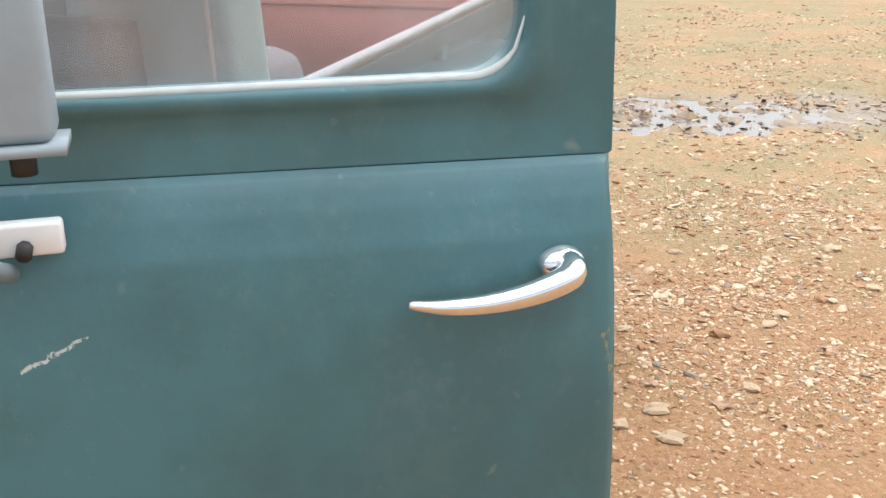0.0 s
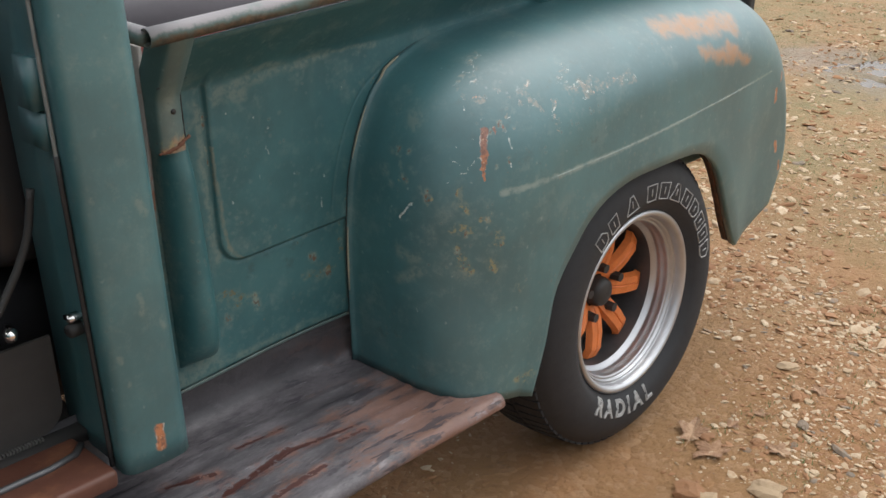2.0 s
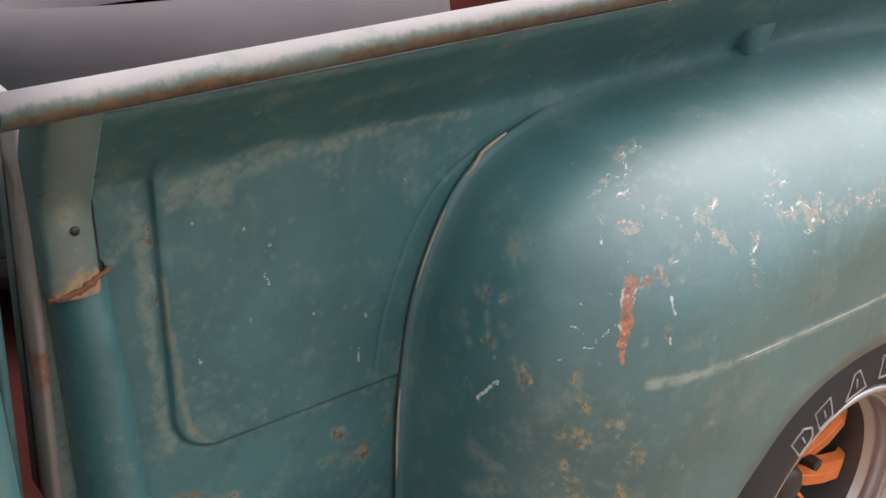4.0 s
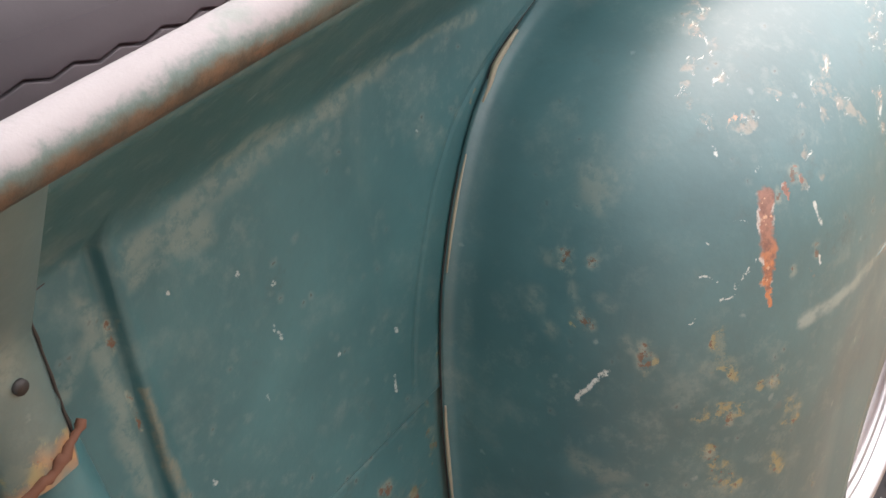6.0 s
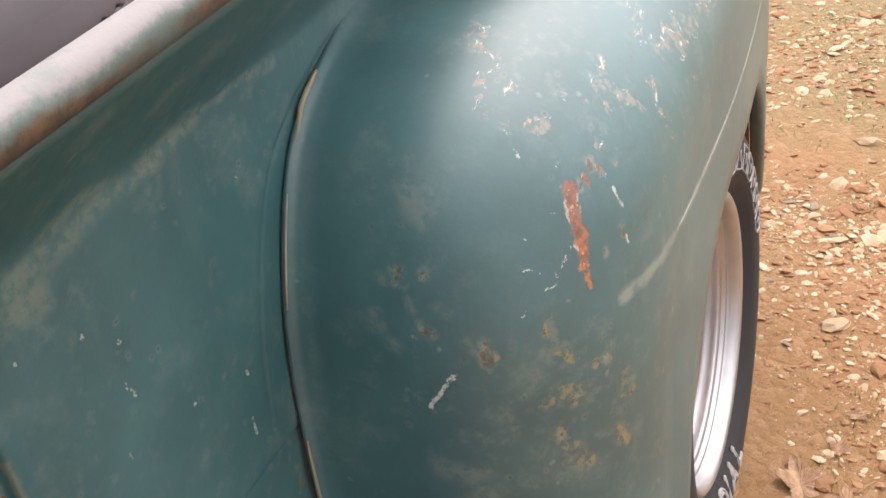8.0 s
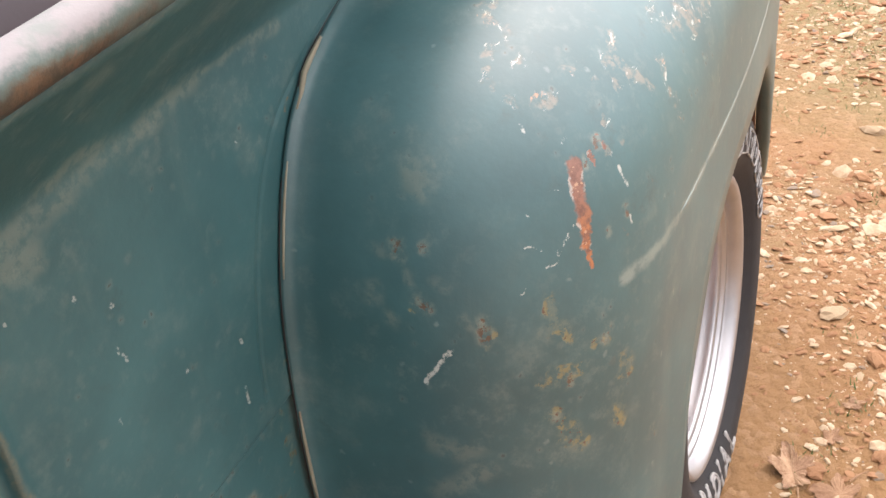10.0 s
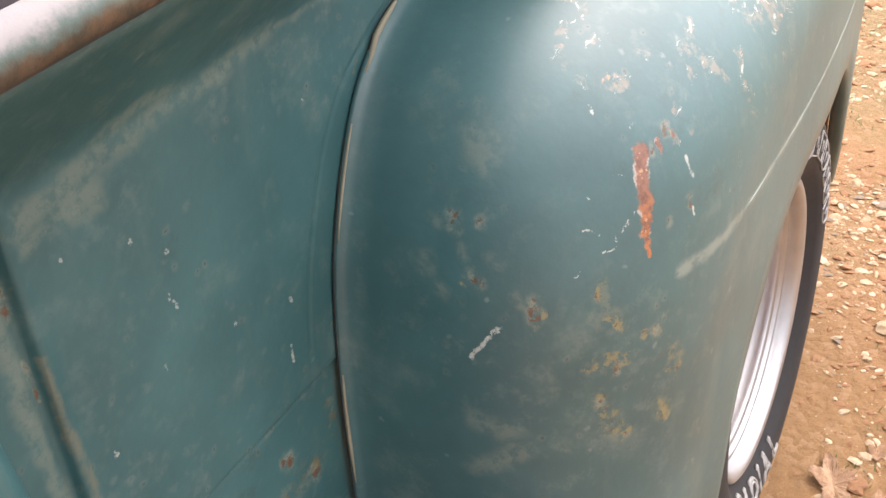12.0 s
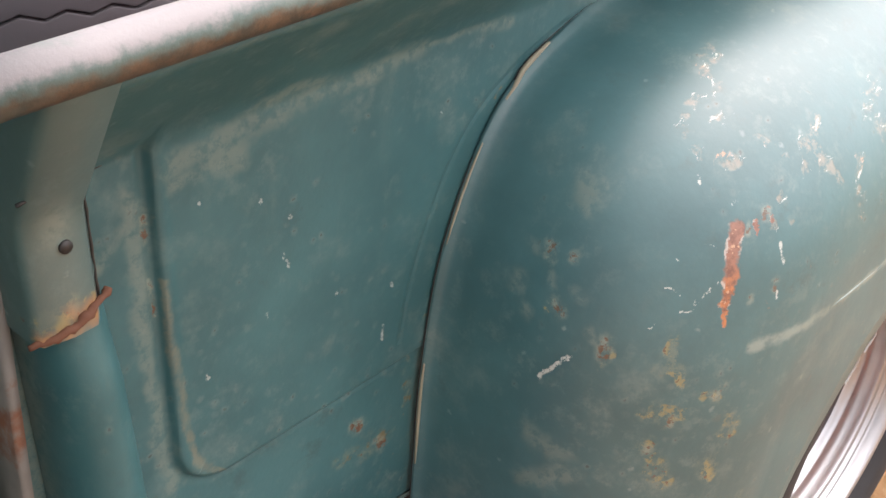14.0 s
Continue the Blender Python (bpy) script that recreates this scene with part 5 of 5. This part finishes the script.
def window_frame_mesh():
    """The upper door: the band above the crease, the pillar and the window surround in one pressing."""
    hole_loop = rounded_loop(0.074, 0.80, 1.295, 1.72, 0.045)
    rim_loop = rounded_loop(0.0, DOOR_LONG, 1.2285, 1.78, 0.004)

    def blend(k):
        return [(a[0] * (1 - k) + b[0] * k, a[1] * (1 - k) + b[1] * k) for a, b in zip(rim_loop, hole_loop)]

    bm = bmesh.new()
    rings = []
    for loop, y, slope in ((rim_loop, -0.045, 0.03), (rim_loop, 0.0030, 0.03), (blend(0.004), 0.0034, 0.03), (blend(0.012), 0.0034, 0.03), (blend(0.04), 0.0032, 0.03), (blend(0.4), 0.001, 0.025), (blend(0.66), 0.0016, 0.021), (blend(0.74), 0.0045, 0.02),
                           (blend(0.82), 0.0075, 0.019), (blend(0.90), 0.0075, 0.018), (blend(0.96), 0.0055, 0.018), (blend(0.99), 0.0015, 0.018), (hole_loop, -0.004, 0.018), (hole_loop, -0.03, 0.018)):
        rings.append([bm.verts.new((u, y, z + slope * u * (z < 1.4))) for u, z in loop])
    for a, b in zip(rings, rings[1:]):
        for i in range(len(a)):
            j = (i + 1) % len(a)
            bm.faces.new((a[i], a[j], b[j], b[i]))
    return on_door(bm)


frame_part = part("window_frame", window_frame_mesh(), PAINT_DOOR, door)
frame_part.data.flip_normals()
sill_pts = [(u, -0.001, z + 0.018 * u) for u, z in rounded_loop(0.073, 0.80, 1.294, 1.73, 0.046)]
part("sill_bead", on_door(tube([sill_pts[0]] + sill_pts[3:11], [0.001, 0.002, 0.003, 0.0038, 0.0042, 0.0042, 0.0042, 0.0042, 0.0042], 10)), LEDGE_PAINT, frame_part, "rounded window sill edge with its highlight painted pale")
glass_bm = box(0.07, 0.81, -0.020, -0.016, 1.275, 1.73)
pane = part("window_pane", on_door(glass_bm), GLASS, door, "clear door window glass", smooth=False)
pane.visible_shadow = False
part("inner_panel", on_door(box(0.004, DOOR_LONG, -0.055, -0.045, 0.45, 1.285)), PAINT_CAB, door)

# handle
handle = bmesh.new()
hp = spline([(0.050, 0.034, 1.152), (0.052, 0.056, 1.153), (0.062, 0.068, 1.149), (0.090, 0.070, 1.141), (0.124, 0.068, 1.136), (0.158, 0.065, 1.136), (0.185, 0.062, 1.140)], 30)
radii = [float(np.interp(i / 29, [0, 0.12, 0.25, 0.45, 0.8, 1], [0.010, 0.0105, 0.0115, 0.0105, 0.007, 0.0035])) for i in range(30)]
tube([tuple(p) for p in hp], radii, 14, handle)
door_handle = part("door_handle", on_door(handle), CHROME, door, "curved chrome pull handle")
plate = bmesh.new()
rows = []
for r, y in ((0.001, 0.049), (0.010, 0.0485), (0.016, 0.046), (0.020, 0.041), (0.0215, 0.034)):
    rows.append([(0.054 + 0.95 * r * math.cos(a), y, 1.150 + 0.72 * r * math.sin(a)) for a in (2 * math.pi * k / 28 for k in range(28))])
part("escutcheon", on_door(sheet(rows, plate, closed=True)), CHROME, door_handle, "round chrome handle base")

# mirror with its white foot
foot = bevelled(part("mirror_foot", on_door(box(0.424, 0.475, 0.030, 0.046, 1.201, 1.225)), WHITE_PAINT, door, "chipped white mirror foot"), 0.003)
part("foot_bolt", on_door(tube([(0.45, 0.044, 1.208), (0.45, 0.056, 1.206)], 0.006, 8)), HUB_BLACK, foot)
part("mirror_arm", on_door(tube([(0.462, 0.045, 1.19), (0.47, 0.09, 1.21), (0.472, 0.13, 1.27), (0.47, 0.14, 1.33)], 0.007, 10)), MIRROR_GREY, door)
head = bevelled(part("mirror_head", on_door(box(0.408, 0.56, 0.122, 0.160, 1.304, 1.50)), MIRROR_GREY, door, "weathered grey mirror shell"), 0.008, 3)
part("mirror_trim", on_door(box(0.403, 0.565, 0.118, 0.164, 1.298, 1.304)), MIRROR_GREY, head)
part("mirror_bolt", on_door(tube([(0.43, 0.14, 1.299), (0.43, 0.14, 1.283)], 0.008, 8)), HUB_BLACK, head)


# ---- loose tyre in the bed ----
def bed_tyre():
    t = thing("loose_tyre", "worn grey-black tyre lying flat in the truck bed", "tyre")
    prof = [(0.19, 0.06), (0.21, 0.02), (0.27, 0.0), (0.335, 0.012), (0.372, 0.03), (0.381, 0.05)]
    for g in (0.075, 0.12, 0.165, 0.21, 0.255):
        prof += [(0.383, g - 0.012), (0.383, g - 0.0022), (0.3828, g - 0.0014), (0.377, g - 0.0010), (0.377, g + 0.0010), (0.3828, g + 0.0014), (0.383, g + 0.0022), (0.383, g + 0.012)]
    prof += [(0.381, 0.285), (0.374, 0.302), (0.345, 0.322), (0.28, 0.332), (0.22, 0.318), (0.20, 0.28)]
    def ring_rows(keys):
        rows = []
        for r, z in keys:
            row = []
            for k in range(720):
                a = 2 * math.pi * k / 720
                near = min(abs(z - g) for g in (0.075, 0.12, 0.165, 0.21, 0.255))
                jag = 0.0026 * (abs((k % 10) / 5 - 1) * 2 - 1) if near < 0.003 else 0
                row.append((r * math.cos(a), r * math.sin(a), z + jag))
            rows.append(row)
        return rows

    for name, keys in (("lower_sidewall", prof[:6]), ("tread", prof[5:-5]), ("upper_sidewall", prof[-6:])):
        ob = part(name, sheet(ring_rows(keys), closed=True), TREAD_RUBBER if name == "tread" else OLD_RUBBER, t)
        ob.data.flip_normals()
    return t


loose = bed_tyre()
loose.matrix_basis = pose(0.41, 0.475, 0.685, -8, -3, 0)


# ---- fallen leaves ----
LEAF = Mat("dry_brown_leaf", rough=0.7)
LEAF.set("Base Color", LEAF.mix(LEAF.ramp(LEAF.noise(1.6, 5, 0.7), 0.35, 0.68), LEAF.mix(LEAF.random(), (0.36, 0.205, 0.11), (0.47, 0.31, 0.19)), (0.24, 0.125, 0.065)))
LEAF.bump(LEAF.noise(60, 4), 0.4, 0.003)


def leaf_mesh(seed):
    r = random.Random(seed)
    bm = bmesh.new()
    outline = []
    n = 60
    for k in range(n):
        a = 2 * math.pi * k / n
        tip = 1 - abs((5 * a / (2 * math.pi)) % 1 * 2 - 1)
        lobe = 0.50 + 0.50 * (1 - tip) ** 1.1
        rr = lobe * (1.0 if k % 2 else 0.88) * r.uniform(0.88, 1.06) * (1 + 0.2 * math.cos(a))
        outline.append((rr * math.cos(a), rr * 0.85 * math.sin(a)))
    c1, fold, ph = r.uniform(-0.12, 0.3), r.uniform(0.35, 0.85), r.uniform(0, 6)
    rows = []
    for s in (0.02, 0.35, 0.7, 1.0):
        rows.append([(x * s, y * s, c1 * (x * s) ** 2 + 0.16 * math.sin(4 * x * s + 2 * y * s + ph) * s + fold * abs(y) * s * (1 - 0.4 * s) + 0.06 * r.random() * s + 0.05) for x, y in outline])
    sheet(rows, bm, closed=True)
    tube([(-0.6, 0, 0.15), (-1.0, 0.08, 0.12), (-1.35, 0.22, 0.06)], [0.03, 0.022, 0.018], 5, bm)
    return mesh_of("dry_leaf", bm, LEAF.mat, False)


leaf_shapes = [leaf_mesh(s) for s in range(5)]
LEAVES = [(1.176, -0.358, 0.060, 20), (1.150, -0.430, 0.056, 160), (1.257, -0.539, 0.035, 80), (1.194, -0.753, 0.045, 250), (1.69, -1.014, 0.05, 10),
          (1.373, -0.427, 0.025, 300), (4.67, 0.723, 0.06, 40), (5.1, 0.1, 0.07, 100), (5.3, -0.1, 0.06, 200), (6.36, 0.85, 0.06, 0)]
leaf_rng = random.Random(3)
for _ in range(30):
    x = leaf_rng.uniform(1.0, 7.5)
    LEAVES.append((x, leaf_rng.uniform(-2.2, -0.45 + 0.25 * x), leaf_rng.uniform(0.02, 0.04), leaf_rng.uniform(0, 360)))
for i, (x, y, size, turn) in enumerate(LEAVES):
    leaf = new("dry_leaf", leaf_shapes[i % 5])
    leaf.matrix_basis = pose(x, y, ground_height(x, y) + 0.001, 0, 0, turn) @ Matrix.Diagonal((size, size * (0.80 + 0.05 * (i * 7 % 5)), size * 0.55, 1.0))
    mod = leaf.modifiers.new("solid", "SOLIDIFY")
    mod.thickness = 0.02
    tagged(leaf, "curled dry brown leaf lying on the stony soil", "leaf", "fallen leaves")
